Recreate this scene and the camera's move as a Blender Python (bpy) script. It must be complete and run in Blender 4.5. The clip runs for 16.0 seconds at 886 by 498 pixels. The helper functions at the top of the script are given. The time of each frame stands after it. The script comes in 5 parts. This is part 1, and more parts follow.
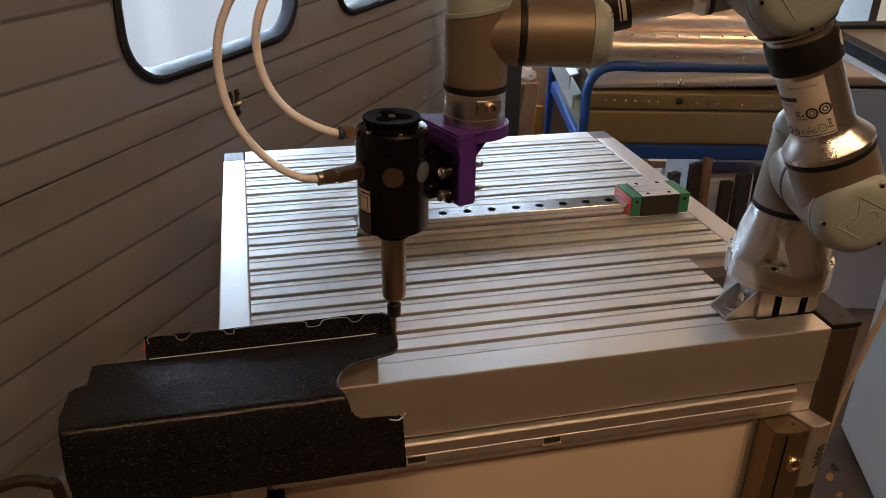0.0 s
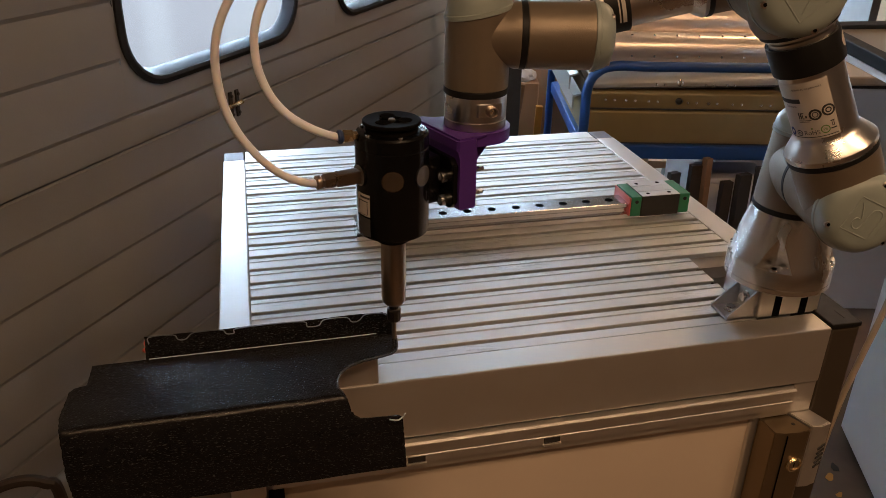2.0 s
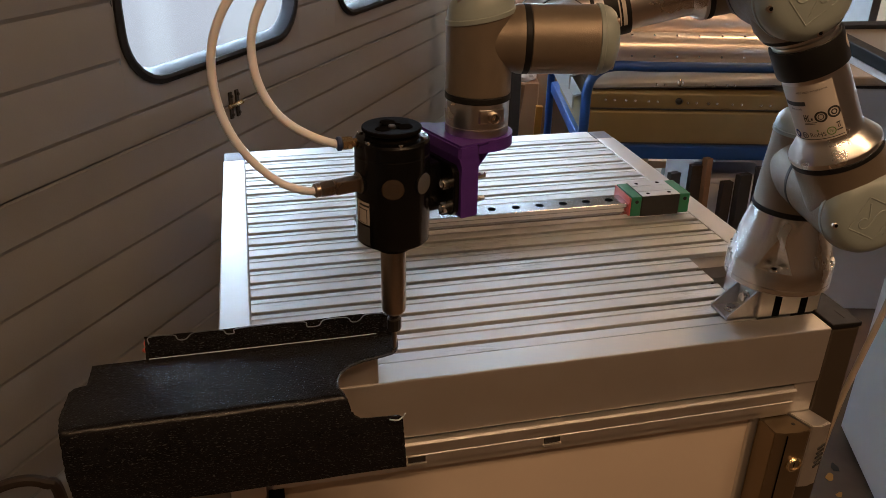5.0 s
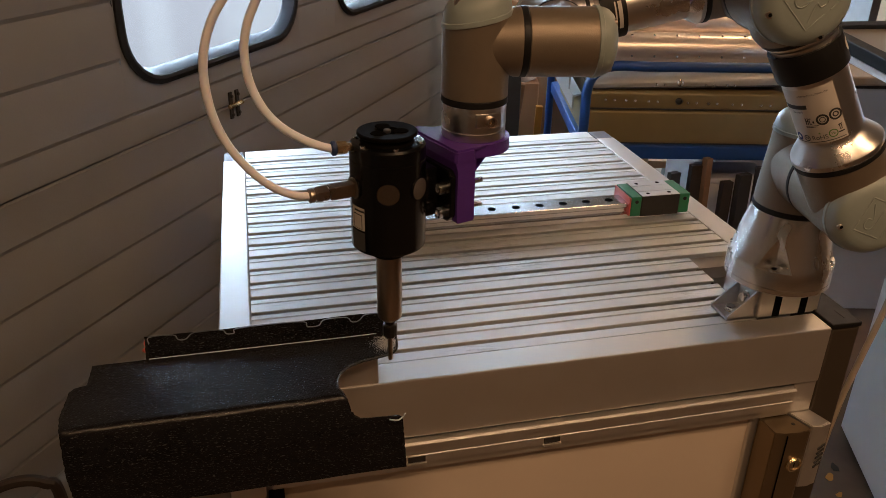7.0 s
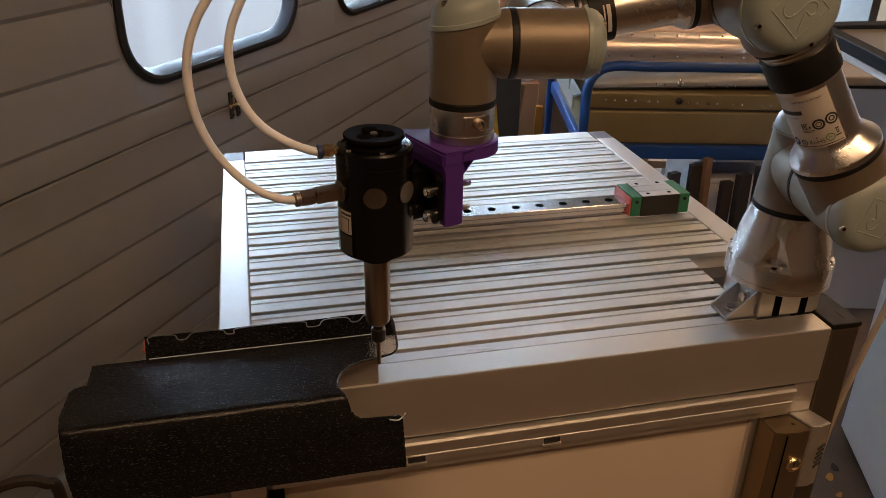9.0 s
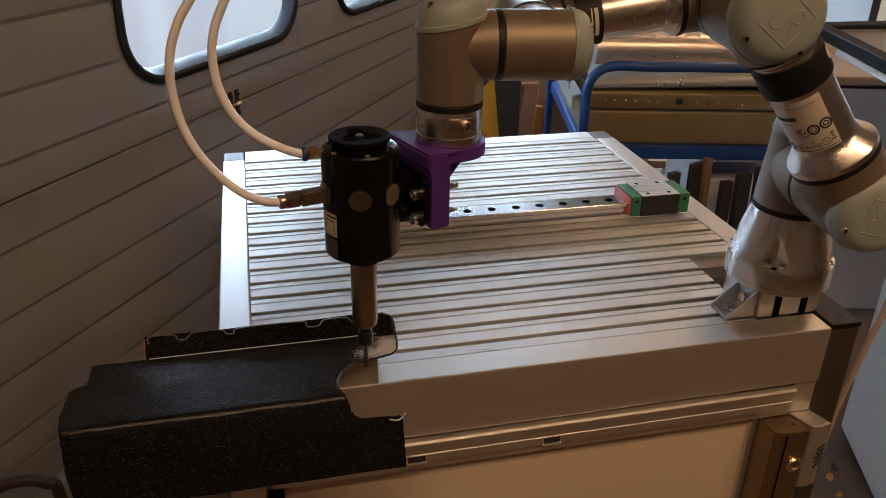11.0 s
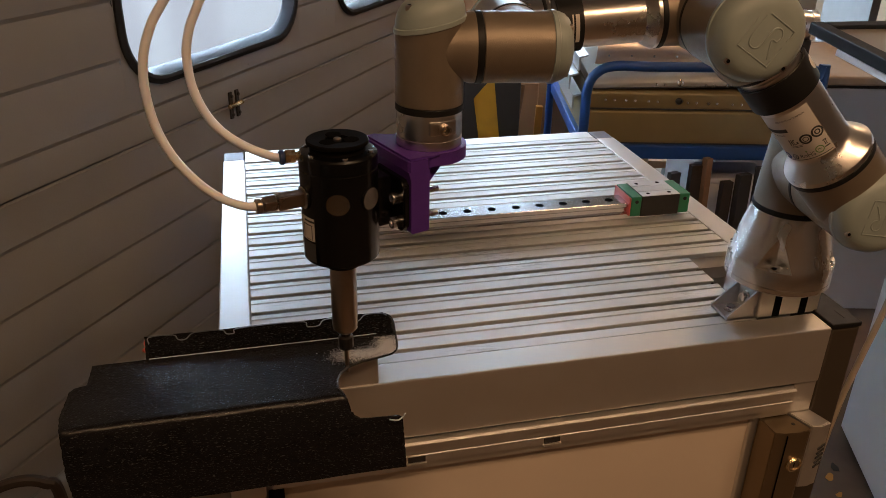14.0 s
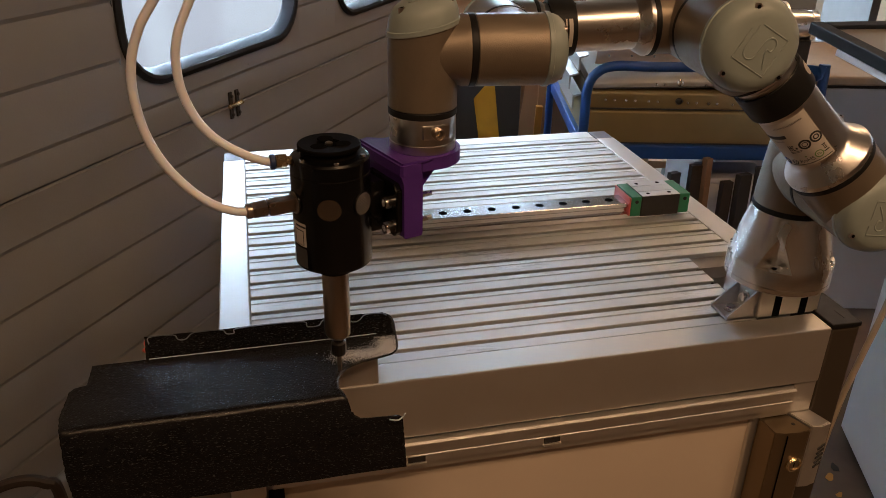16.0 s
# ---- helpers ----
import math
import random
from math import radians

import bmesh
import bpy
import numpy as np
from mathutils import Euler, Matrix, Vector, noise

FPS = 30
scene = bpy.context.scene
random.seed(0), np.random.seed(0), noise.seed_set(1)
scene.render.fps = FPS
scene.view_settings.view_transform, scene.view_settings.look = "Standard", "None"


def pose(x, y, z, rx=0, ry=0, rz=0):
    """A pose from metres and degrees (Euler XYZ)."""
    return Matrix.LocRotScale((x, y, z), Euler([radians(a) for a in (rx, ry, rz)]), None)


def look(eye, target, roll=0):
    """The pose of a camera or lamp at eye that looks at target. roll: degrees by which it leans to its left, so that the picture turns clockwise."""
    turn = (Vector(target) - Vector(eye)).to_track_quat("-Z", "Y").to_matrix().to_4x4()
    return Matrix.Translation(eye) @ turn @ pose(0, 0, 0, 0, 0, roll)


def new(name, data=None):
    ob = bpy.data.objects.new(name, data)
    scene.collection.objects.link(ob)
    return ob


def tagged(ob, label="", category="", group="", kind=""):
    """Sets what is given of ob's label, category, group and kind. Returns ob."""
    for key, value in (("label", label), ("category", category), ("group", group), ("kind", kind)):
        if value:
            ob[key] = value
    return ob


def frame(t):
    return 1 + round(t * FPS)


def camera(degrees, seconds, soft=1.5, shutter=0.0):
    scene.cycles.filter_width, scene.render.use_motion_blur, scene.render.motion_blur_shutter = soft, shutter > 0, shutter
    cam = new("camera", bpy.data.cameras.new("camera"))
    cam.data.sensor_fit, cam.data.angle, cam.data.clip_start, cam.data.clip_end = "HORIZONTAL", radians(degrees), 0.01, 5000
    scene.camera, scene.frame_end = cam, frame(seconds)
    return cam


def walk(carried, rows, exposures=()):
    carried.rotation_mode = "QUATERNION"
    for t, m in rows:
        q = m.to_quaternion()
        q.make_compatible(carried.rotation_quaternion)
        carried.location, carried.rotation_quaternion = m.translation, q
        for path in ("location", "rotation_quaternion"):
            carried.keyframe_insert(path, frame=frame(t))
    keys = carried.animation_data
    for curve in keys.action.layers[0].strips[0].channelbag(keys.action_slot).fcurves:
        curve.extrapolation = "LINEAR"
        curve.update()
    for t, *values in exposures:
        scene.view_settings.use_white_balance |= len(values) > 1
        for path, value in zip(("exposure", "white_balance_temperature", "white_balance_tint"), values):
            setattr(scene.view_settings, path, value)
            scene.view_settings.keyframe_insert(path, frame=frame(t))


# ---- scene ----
# The table top is z = 0 and the floor z = FLOOR. x runs along the table's front edge, y into the room.
FLOOR, CEIL = -0.85, 1.75
EYE = Vector((0.06819, -0.71716, 0.52315))
WAY = Vector((0.21231, 0.87141, -0.44223))
cam = camera(57.93, 16.0, soft=0.8)
walk(cam, [(0.0, look(EYE, EYE + WAY, 1.056)), (16.0, look(EYE, EYE + WAY, 1.056))], exposures=[(0.0, 0.34), (16.0, 0.34)])

# ---- light ----
world = bpy.data.worlds.new("sky")
scene.world = world
world.use_nodes = True
wn = world.node_tree.nodes
sky = wn.new("ShaderNodeTexSky")
sky.sky_type, sky.sun_disc, sky.sun_elevation, sky.sun_rotation = "NISHITA", False, radians(35), radians(200)
world.node_tree.links.new(sky.outputs[0], wn["Background"].inputs[0])
wn["Background"].inputs[1].default_value = 0.1

# the sectional door runs along DOOR_H from DOOR_O; DOOR_N points into the room
DOOR_H = Vector((0.56313, 0.82637, 0))
DOOR_N = Vector((0.82637, -0.56313, 0))
DOOR_O = Vector((0, 0.8041, 0)) - DOOR_N * 0.2
DOOR_M = Matrix((DOOR_H, -DOOR_N, (0, 0, 1))).transposed().to_4x4()
DOOR_M.translation = DOOR_O


def area(name, m, w, h, power, color):
    d = bpy.data.lights.new(name, "AREA")
    d.shape, d.size, d.size_y, d.energy, d.color = "RECTANGLE", w, h, power, color
    ob = new(name, d)
    ob.matrix_world = m
    return ob


WIN = [(-0.012 + 0.858 * i, 0.640 + 0.858 * i) for i in (0, 1, 2, 3)]
WIN_Z0, WIN_Z1, UP = 0.094, 0.376, 0.48
# added lamps brighten the room from unseen windows; WIN[0] has no upper opening
for (s0, s1), row, e in ((WIN[0], 1, 19.0), (WIN[2], 1, 8.0), (WIN[3], 1, 38.0), (WIN[2], 0, 9.0), (WIN[3], 0, 78.0)):
    c = DOOR_M @ Vector(((s0 + s1) / 2, 0.034, UP * row + (WIN_Z0 + WIN_Z1) / 2))
    area("window_daylight", look(c, c + DOOR_N), s1 - s0 - 0.08, WIN_Z1 - WIN_Z0 - 0.06, e, (0.64, 0.81, 1.0))
for x, y, e in ((-0.15, -1.30, 9.0), (1.05, -1.0, 11.0), (2.3, 1.3, 11.0)):
    c = Vector((x, y, CEIL - 0.085))
    area("ceiling_lamp_light", look(c, c - Vector((0, 0.001, 1))), 1.1, 0.10, e, (1.0, 0.60, 0.33))


# ---- materials ----
def mat(name, color, rough=0.5, metal=0.0, var=0.12, scale=40.0, bump=0.0, bscale=200.0, rvar=0.1, spec=0.5, stretch=(1, 1, 1), coat=0.0, per_piece=0.0):
    """A surface with two scales of colour change, roughness change and fine relief."""
    m = bpy.data.materials.new(name)
    m.use_nodes = True
    nt = m.node_tree
    b = nt.nodes["Principled BSDF"]
    b.inputs["Metallic"].default_value = metal
    b.inputs["Specular IOR Level"].default_value = spec
    b.inputs["Coat Weight"].default_value = coat
    tc = nt.nodes.new("ShaderNodeTexCoord")
    mp = nt.nodes.new("ShaderNodeMapping")
    mp.inputs["Scale"].default_value = stretch
    nt.links.new(tc.outputs["Object"], mp.inputs[0])

    def noise_node(sc, detail):
        n = nt.nodes.new("ShaderNodeTexNoise")
        n.inputs["Scale"].default_value, n.inputs["Detail"].default_value = sc, detail
        nt.links.new(mp.outputs[0], n.inputs["Vector"])
        return n
    n1, n2 = noise_node(scale * 0.15, 4), noise_node(scale, 6)
    add = nt.nodes.new("ShaderNodeMath")
    add.operation = "ADD"
    nt.links.new(n1.outputs[0], add.inputs[0])
    nt.links.new(n2.outputs[0], add.inputs[1])
    last = add.outputs[0]
    if per_piece:
        oi = nt.nodes.new("ShaderNodeObjectInfo")
        ma = nt.nodes.new("ShaderNodeMath")
        ma.operation = "MULTIPLY_ADD"
        ma.inputs[1].default_value = per_piece
        nt.links.new(oi.outputs["Random"], ma.inputs[0])
        nt.links.new(last, ma.inputs[2])
        last = ma.outputs[0]
    mr = nt.nodes.new("ShaderNodeMapRange")
    mr.inputs[1].default_value, mr.inputs[2].default_value = 0.6, 1.4 + per_piece
    nt.links.new(last, mr.inputs[0])
    mix = nt.nodes.new("ShaderNodeMix")
    mix.data_type = "RGBA"
    mix.inputs[6].default_value = (*[c * (1 - var) for c in color], 1)
    mix.inputs[7].default_value = (*[min(1, c * (1 + var)) for c in color], 1)
    nt.links.new(mr.outputs[0], mix.inputs[0])
    nt.links.new(mix.outputs[2], b.inputs["Base Color"])
    rr = nt.nodes.new("ShaderNodeMapRange")
    rr.inputs[1].default_value, rr.inputs[2].default_value = 0.3, 0.7
    rr.inputs[3].default_value, rr.inputs[4].default_value = max(0.02, rough * (1 - rvar)), min(1, rough * (1 + rvar))
    nt.links.new(n2.outputs[0], rr.inputs[0])
    nt.links.new(rr.outputs[0], b.inputs["Roughness"])
    if bump:
        nb = noise_node(bscale, 3)
        bp = nt.nodes.new("ShaderNodeBump")
        bp.inputs["Strength"].default_value, bp.inputs["Distance"].default_value = bump, 0.001
        nt.links.new(nb.outputs[0], bp.inputs["Height"])
        nt.links.new(bp.outputs[0], b.inputs["Normal"])
    return m


def glow(name, color, strength):
    m = bpy.data.materials.new(name)
    m.use_nodes = True
    b = m.node_tree.nodes["Principled BSDF"]
    b.inputs["Base Color"].default_value = (0.0, 0.0, 0.0, 1)
    b.inputs["Specular IOR Level"].default_value = 0.0
    b.inputs["Emission Color"].default_value, b.inputs["Emission Strength"].default_value = (*color, 1), strength
    return m


def glass(name, color=(1, 1, 1), rough=0.0):
    m = bpy.data.materials.new(name)
    m.use_nodes = True
    b = m.node_tree.nodes["Principled BSDF"]
    b.inputs["Base Color"].default_value, b.inputs["Roughness"].default_value = (*color, 1), rough
    b.inputs["Transmission Weight"].default_value, b.inputs["IOR"].default_value = 1.0, 1.45
    return m


M_ALU = mat("anodised_aluminium", (0.72, 0.70, 0.67), 0.51, 0.92, 0.05, 30, 0.04, 1400, 0.10)
M_SLAT = mat("table_slat_aluminium", (0.72, 0.72, 0.72), 0.40, 0.5, 0.06, 30, 0.05, 1500, 0.10, per_piece=0.15)
# darker than the slats: shade of the deep slots put into the colour
M_SLOT = mat("slot_bottom_shade", (0.38, 0.35, 0.32), 0.5, 0.4, 0.1, 60)
M_BASE = mat("machined_aluminium", (0.82, 0.81, 0.79), 0.27, 1.0, 0.03, 20, 0.02, 700, 0.06, stretch=(1, 1, 0.25))
M_TUBE = mat("brushed_tube_aluminium", (0.72, 0.69, 0.66), 0.28, 1.0, 0.03, 20, 0.0, 600, 0.04)
M_GREY = mat("grey_lacquered_housing", (0.245, 0.20, 0.15), 0.42, 0.5, 0.06, 120, 0.22, 1100, 0.15)
M_CAP = mat("pale_green_plastic", (0.31, 0.365, 0.345), 0.40, 0.0, 0.05, 60, 0.04, 900)
M_RUBBER = mat("black_rubber", (0.011, 0.011, 0.011), 0.5, 0.0, 0.2, 60, spec=0.28)
M_BLACK = mat("black_anodised", (0.004, 0.004, 0.0045), 0.2, 0.0, 0.2, 60, 0.0, 500, spec=0.35)
M_PURPLE = mat("purple_printed_plastic", (0.090, 0.032, 0.245), 0.5, 0.0, 0.1, 60, 0.35, 700, spec=0.2, stretch=(1, 1, 4))
M_BRASS = mat("nickel_brass", (0.80, 0.62, 0.36), 0.26, 0.95, 0.08, 80)
M_STEEL = mat("zinc_steel", (0.84, 0.85, 0.87), 0.26, 1.0, 0.08, 90)
M_NOSE = mat("stainless_nose", (0.46, 0.39, 0.33), 0.28, 1.0, 0.05, 30, 0.0, 600, 0.05)
M_HOSE = mat("translucent_hose", (0.86, 0.87, 0.93), 0.35, 0.0, 0.05, 60)
M_HOSE.node_tree.nodes["Principled BSDF"].inputs["Subsurface Weight"].default_value = 0.4
M_HOSE.node_tree.nodes["Principled BSDF"].inputs["Subsurface Radius"].default_value = (0.01, 0.008, 0.006)
M_CARBON = mat("black_composite", (0.008, 0.008, 0.009), 0.17, 0.0, 0.3, 90, 0.34, 620, 0.3, spec=0.28, stretch=(0.55, 1, 1))
nt = M_CARBON.node_tree
wv = nt.nodes.new("ShaderNodeTexWave")
wv.bands_direction, wv.inputs["Scale"].default_value, wv.inputs["Distortion"].default_value = "DIAGONAL", 260.0, 2.5
tcw = nt.nodes.new("ShaderNodeTexCoord")
nt.links.new(tcw.outputs["Object"], wv.inputs["Vector"])
bp0 = next(n for n in nt.nodes if n.type == "BUMP")
bp1 = nt.nodes.new("ShaderNodeBump")
bp1.inputs["Strength"].default_value, bp1.inputs["Distance"].default_value = 0.10, 0.0008
nt.links.new(wv.outputs["Fac"], bp1.inputs["Height"])
nt.links.new(bp0.outputs[0], bp1.inputs["Normal"])
nt.links.new(bp1.outputs[0], nt.nodes["Principled BSDF"].inputs["Normal"])
nt.links.new(bp1.outputs[0], nt.nodes["Principled BSDF"].inputs["Coat Normal"])
nt.nodes["Principled BSDF"].inputs["Coat Weight"].default_value, nt.nodes["Principled BSDF"].inputs["Coat Roughness"].default_value = 0.0, 0.20
# short pale flecks: glints of the textured surface put into the colour
mpf, nf, rf, mf = nt.nodes.new("ShaderNodeMapping"), nt.nodes.new("ShaderNodeTexNoise"), nt.nodes.new("ShaderNodeMapRange"), nt.nodes.new("ShaderNodeMix")
mpf.inputs["Scale"].default_value = (0.35, 1.0, 1.0)
nf.inputs["Scale"].default_value, nf.inputs["Detail"].default_value = 1000.0, 2
rf.inputs[1].default_value, rf.inputs[2].default_value, rf.inputs[4].default_value = 0.60, 0.72, 0.7
mf.data_type = "RGBA"
mf.inputs[7].default_value = (0.085, 0.088, 0.092, 1)
bs = nt.nodes["Principled BSDF"]
nt.links.new(tcw.outputs["Object"], mpf.inputs[0])
nt.links.new(mpf.outputs[0], nf.inputs["Vector"])
nt.links.new(nf.outputs[0], rf.inputs[0])
nt.links.new(bs.inputs["Base Color"].links[0].from_socket, mf.inputs[6])
nt.links.new(rf.outputs[0], mf.inputs[0])
nt.links.new(mf.outputs[2], bs.inputs["Base Color"])
# milling dust and scuffs on the table's bars
nt = M_SLAT.node_tree
ge = nt.nodes.new("ShaderNodeNewGeometry")
mpd = nt.nodes.new("ShaderNodeMapping")
mpd.inputs["Scale"].default_value = (9, 22, 22)
nd = nt.nodes.new("ShaderNodeTexNoise")
nd.inputs["Scale"].default_value, nd.inputs["Detail"].default_value, nd.inputs["Roughness"].default_value = 1.6, 8, 0.72
rd = nt.nodes.new("ShaderNodeMapRange")
rd.inputs[1].default_value, rd.inputs[2].default_value, rd.inputs[3].default_value, rd.inputs[4].default_value = 0.52, 0.70, 0.88, 0.66
rd2 = nt.nodes.new("ShaderNodeMapRange")
rd2.inputs[1].default_value, rd2.inputs[2].default_value, rd2.inputs[3].default_value, rd2.inputs[4].default_value = 0.45, 0.70, 0.54, 0.64
nt.links.new(ge.outputs["Position"], mpd.inputs[0])
nt.links.new(mpd.outputs[0], nd.inputs["Vector"])
for r_, k in ((rd, "Metallic"), (rd2, "Roughness")):
    nt.links.new(nd.outputs[0], r_.inputs[0])
    nt.links.new(r_.outputs[0], nt.nodes["Principled BSDF"].inputs[k])
mps, nsc, nmk = nt.nodes.new("ShaderNodeMapping"), nt.nodes.new("ShaderNodeTexNoise"), nt.nodes.new("ShaderNodeTexNoise")
mps.inputs["Scale"].default_value = (30, 170, 170)
nsc.inputs["Scale"].default_value, nsc.inputs["Detail"].default_value, nsc.inputs["Roughness"].default_value = 1.0, 6, 0.7
nmk.inputs["Scale"].default_value, nmk.inputs["Detail"].default_value = 5.5, 2
rs, rm, ms, mxs = nt.nodes.new("ShaderNodeMapRange"), nt.nodes.new("ShaderNodeMapRange"), nt.nodes.new("ShaderNodeMath"), nt.nodes.new("ShaderNodeMix")
rs.inputs[1].default_value, rs.inputs[2].default_value, rs.inputs[4].default_value = 0.52, 0.60, 0.55
rm.inputs[1].default_value, rm.inputs[2].default_value = 0.54, 0.64
ms.operation, mxs.data_type = "MULTIPLY", "RGBA"
mxs.inputs[7].default_value = (0.33, 0.32, 0.32, 1)
bs = nt.nodes["Principled BSDF"]
nt.links.new(ge.outputs["Position"], mps.inputs[0])
nt.links.new(mps.outputs[0], nsc.inputs["Vector"])
nt.links.new(ge.outputs["Position"], nmk.inputs["Vector"])
nt.links.new(nsc.outputs[0], rs.inputs[0])
nt.links.new(nmk.outputs[0], rm.inputs[0])
nt.links.new(rs.outputs[0], ms.inputs[0])
nt.links.new(rm.outputs[0], ms.inputs[1])
nt.links.new(bs.inputs["Base Color"].links[0].from_socket, mxs.inputs[6])
nt.links.new(ms.outputs[0], mxs.inputs[0])
nt.links.new(mxs.outputs[2], bs.inputs["Base Color"])
M_FRAME = mat("matt_black_plastic", (0.012, 0.012, 0.012), 0.65, 0.0, 0.2, 40, spec=0.2)
M_STOCK = mat("dark_stock", (0.028, 0.020, 0.015), 0.6, 0.0, 0.3, 20)
# near-black colour standing for the shade inside holes, slots and sockets
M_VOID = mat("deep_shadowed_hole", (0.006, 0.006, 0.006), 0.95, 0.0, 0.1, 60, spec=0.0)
M_BEAD = mat("dark_resin_edge", (0.055, 0.058, 0.064), 0.22, 0.0, 0.5, 300)
M_SCRIBE = mat("scribed_resin", (0.16, 0.18, 0.21), 0.3, 0.0, 0.4, 300)
# pale fray, and the crease's sky reflection put into the colour
M_TRIM = mat("pale_fray_and_crease_glint", (0.62, 0.70, 0.80), 0.35, 0.0, 0.3, 150)
M_PANEL = mat("white_laminate_panel", (0.78, 0.66, 0.53), 0.55, 0.0, 0.04, 10, 0.03, 300)
M_DOOR = mat("painted_steel_door", (0.25, 0.25, 0.25), 0.33, 0.0, 0.05, 12, 0.22, 240, 0.08, spec=0.65)
nt = M_DOOR.node_tree
tcd = nt.nodes.new("ShaderNodeTexCoord")
ns1, ns2 = nt.nodes.new("ShaderNodeTexNoise"), nt.nodes.new("ShaderNodeTexNoise")
ns1.inputs["Scale"].default_value, ns1.inputs["Detail"].default_value = 55.0, 9
ns2.inputs["Scale"].default_value, ns2.inputs["Detail"].default_value = 4.0, 2
for n_ in (ns1, ns2):
    nt.links.new(tcd.outputs["Object"], n_.inputs["Vector"])
mu = nt.nodes.new("ShaderNodeMath")
mu.operation = "MULTIPLY"
nt.links.new(ns1.outputs[0], mu.inputs[0])
nt.links.new(ns2.outputs[0], mu.inputs[1])
th = nt.nodes.new("ShaderNodeMapRange")
th.inputs[1].default_value, th.inputs[2].default_value, th.inputs[3].default_value, th.inputs[4].default_value = 0.50, 0.53, 0.0, 0.6
nt.links.new(mu.outputs[0], th.inputs[0])
mx = nt.nodes.new("ShaderNodeMix")
mx.data_type = "RGBA"
mx.inputs[7].default_value = (0.05, 0.04, 0.035, 1)
bs = nt.nodes["Principled BSDF"]
nt.links.new(bs.inputs["Base Color"].links[0].from_socket, mx.inputs[6])
nt.links.new(th.outputs[0], mx.inputs[0])
nt.links.new(mx.outputs[2], bs.inputs["Base Color"])
M_WHITE = mat("white_enamel", (0.86, 0.87, 0.90), 0.45, 0.0, 0.05, 8, 0.03, 200)
M_RIM = mat("weathered_window_rim", (0.030, 0.034, 0.042), 0.5, 0.0, 0.25, 30)
M_DUST = mat("grey_milling_dust", (0.50, 0.52, 0.55), 0.95, 0.0, 0.2, 200, spec=0.1)
M_CARD = mat("brown_cardboard", (0.40, 0.24, 0.13), 0.8, 0.0, 0.2, 6, 0.2, 60)
M_ORANGE = mat("orange_painted_timber", (0.62, 0.30, 0.05), 0.5, 0.0, 0.2, 20)
M_GREYCAB = mat("grey_enamel", (0.62, 0.62, 0.64), 0.5, 0.0, 0.08, 8)
M_BLUE = mat("blue_painted_steel", (0.010, 0.055, 0.20), 0.35, 0.0, 0.15, 60, 0.1, 300)
M_OLIVE = mat("primed_sheet_metal", (0.21, 0.155, 0.06), 0.42, 0.25, 0.2, 9, 0.1, 200)
M_SHEETGREY = mat("grey_sheet_metal", (0.36, 0.35, 0.32), 0.4, 0.4, 0.12, 9)
M_POLISH = mat("polished_sheet_metal", (0.84, 0.73, 0.64), 0.34, 0.9, 0.06, 14, 0.2, 30)
M_CONC = mat("stained_concrete", (0.15, 0.11, 0.08), 0.6, 0.0, 0.45, 8, 0.4, 120)
M_WALL = mat("dim_plaster", (0.13, 0.085, 0.05), 0.85, 0.0, 0.15, 5, 0.3, 80)
M_WOOD = mat("rough_timber", (0.20, 0.11, 0.05), 0.65, 0.0, 0.3, 12, 0.3, 120, stretch=(6, 6, 0.6))
M_YELLOW = mat("yellow_paint", (0.55, 0.30, 0.02), 0.5, 0.0, 0.15, 20)
M_DARK = mat("dark_paint", (0.03, 0.028, 0.026), 0.6, 0.0, 0.3, 20)
M_GREEN = mat("green_plastic", (0.02, 0.20, 0.09), 0.4, 0.0, 0.1, 60)
M_RED = mat("red_plastic", (0.70, 0.13, 0.11), 0.45, 0.0, 0.1, 60)
M_BLOCK = mat("dark_steel_block", (0.035, 0.032, 0.03), 0.32, 0.5, 0.15, 60)
M_RAIL = mat("ground_steel", (0.60, 0.60, 0.61), 0.22, 1.0, 0.06, 40)
M_LABEL = mat("paper_label", (0.62, 0.58, 0.53), 0.55, 0.0, 0.04, 60)
M_INK = mat("black_ink", (0.03, 0.03, 0.03), 0.6)
M_MESH = mat("wire_mesh", (0.52, 0.46, 0.39), 0.33, 1.0, 0.1, 60)
M_BEIGE = mat("beige_cable_jacket", (0.42, 0.34, 0.26), 0.5, 0.0, 0.06, 40)
M_GLASS = glass("window_glass", (0.95, 0.97, 1.0), 0.10)
M_OUT = glow("overcast_daylight", (0.76, 0.85, 0.96), 0.70)
M_SKY = glow("bright_sky", (0.62, 0.80, 1.0), 16.0)
M_OUTB = glow("pale_building_outside", (0.72, 0.78, 0.90), 0.62)
M_TUBELAMP = glow("warm_lamp_tube", (1.0, 0.65, 0.34), 6.0)


# ---- mesh helpers ----
def box(bm, x0, x1, y0, y1, z0, z1, bev=0.0, m=None):
    r = bmesh.ops.create_cube(bm, size=1.0)
    vs = r["verts"]
    for v in vs:
        v.co = Vector(((x0 + x1) / 2 + v.co.x * (x1 - x0), (y0 + y1) / 2 + v.co.y * (y1 - y0), (z0 + z1) / 2 + v.co.z * (z1 - z0)))
    if bev:
        es = list({e for v in vs for e in v.link_edges})
        out = bmesh.ops.bevel(bm, geom=es, offset=bev, segments=2, profile=0.5, affect="EDGES")
        vs = list({v for fc in out["faces"] for v in fc.verts} | {v for v in vs if v.is_valid})
        # the six large faces stay flat
        for fc in {fc for v in vs for fc in v.link_faces}:
            fc.normal_update()
            fc.smooth = max(abs(c) for c in fc.normal) > 0.9995
    if m is not None:
        bmesh.ops.transform(bm, matrix=m, verts=vs)
    return vs


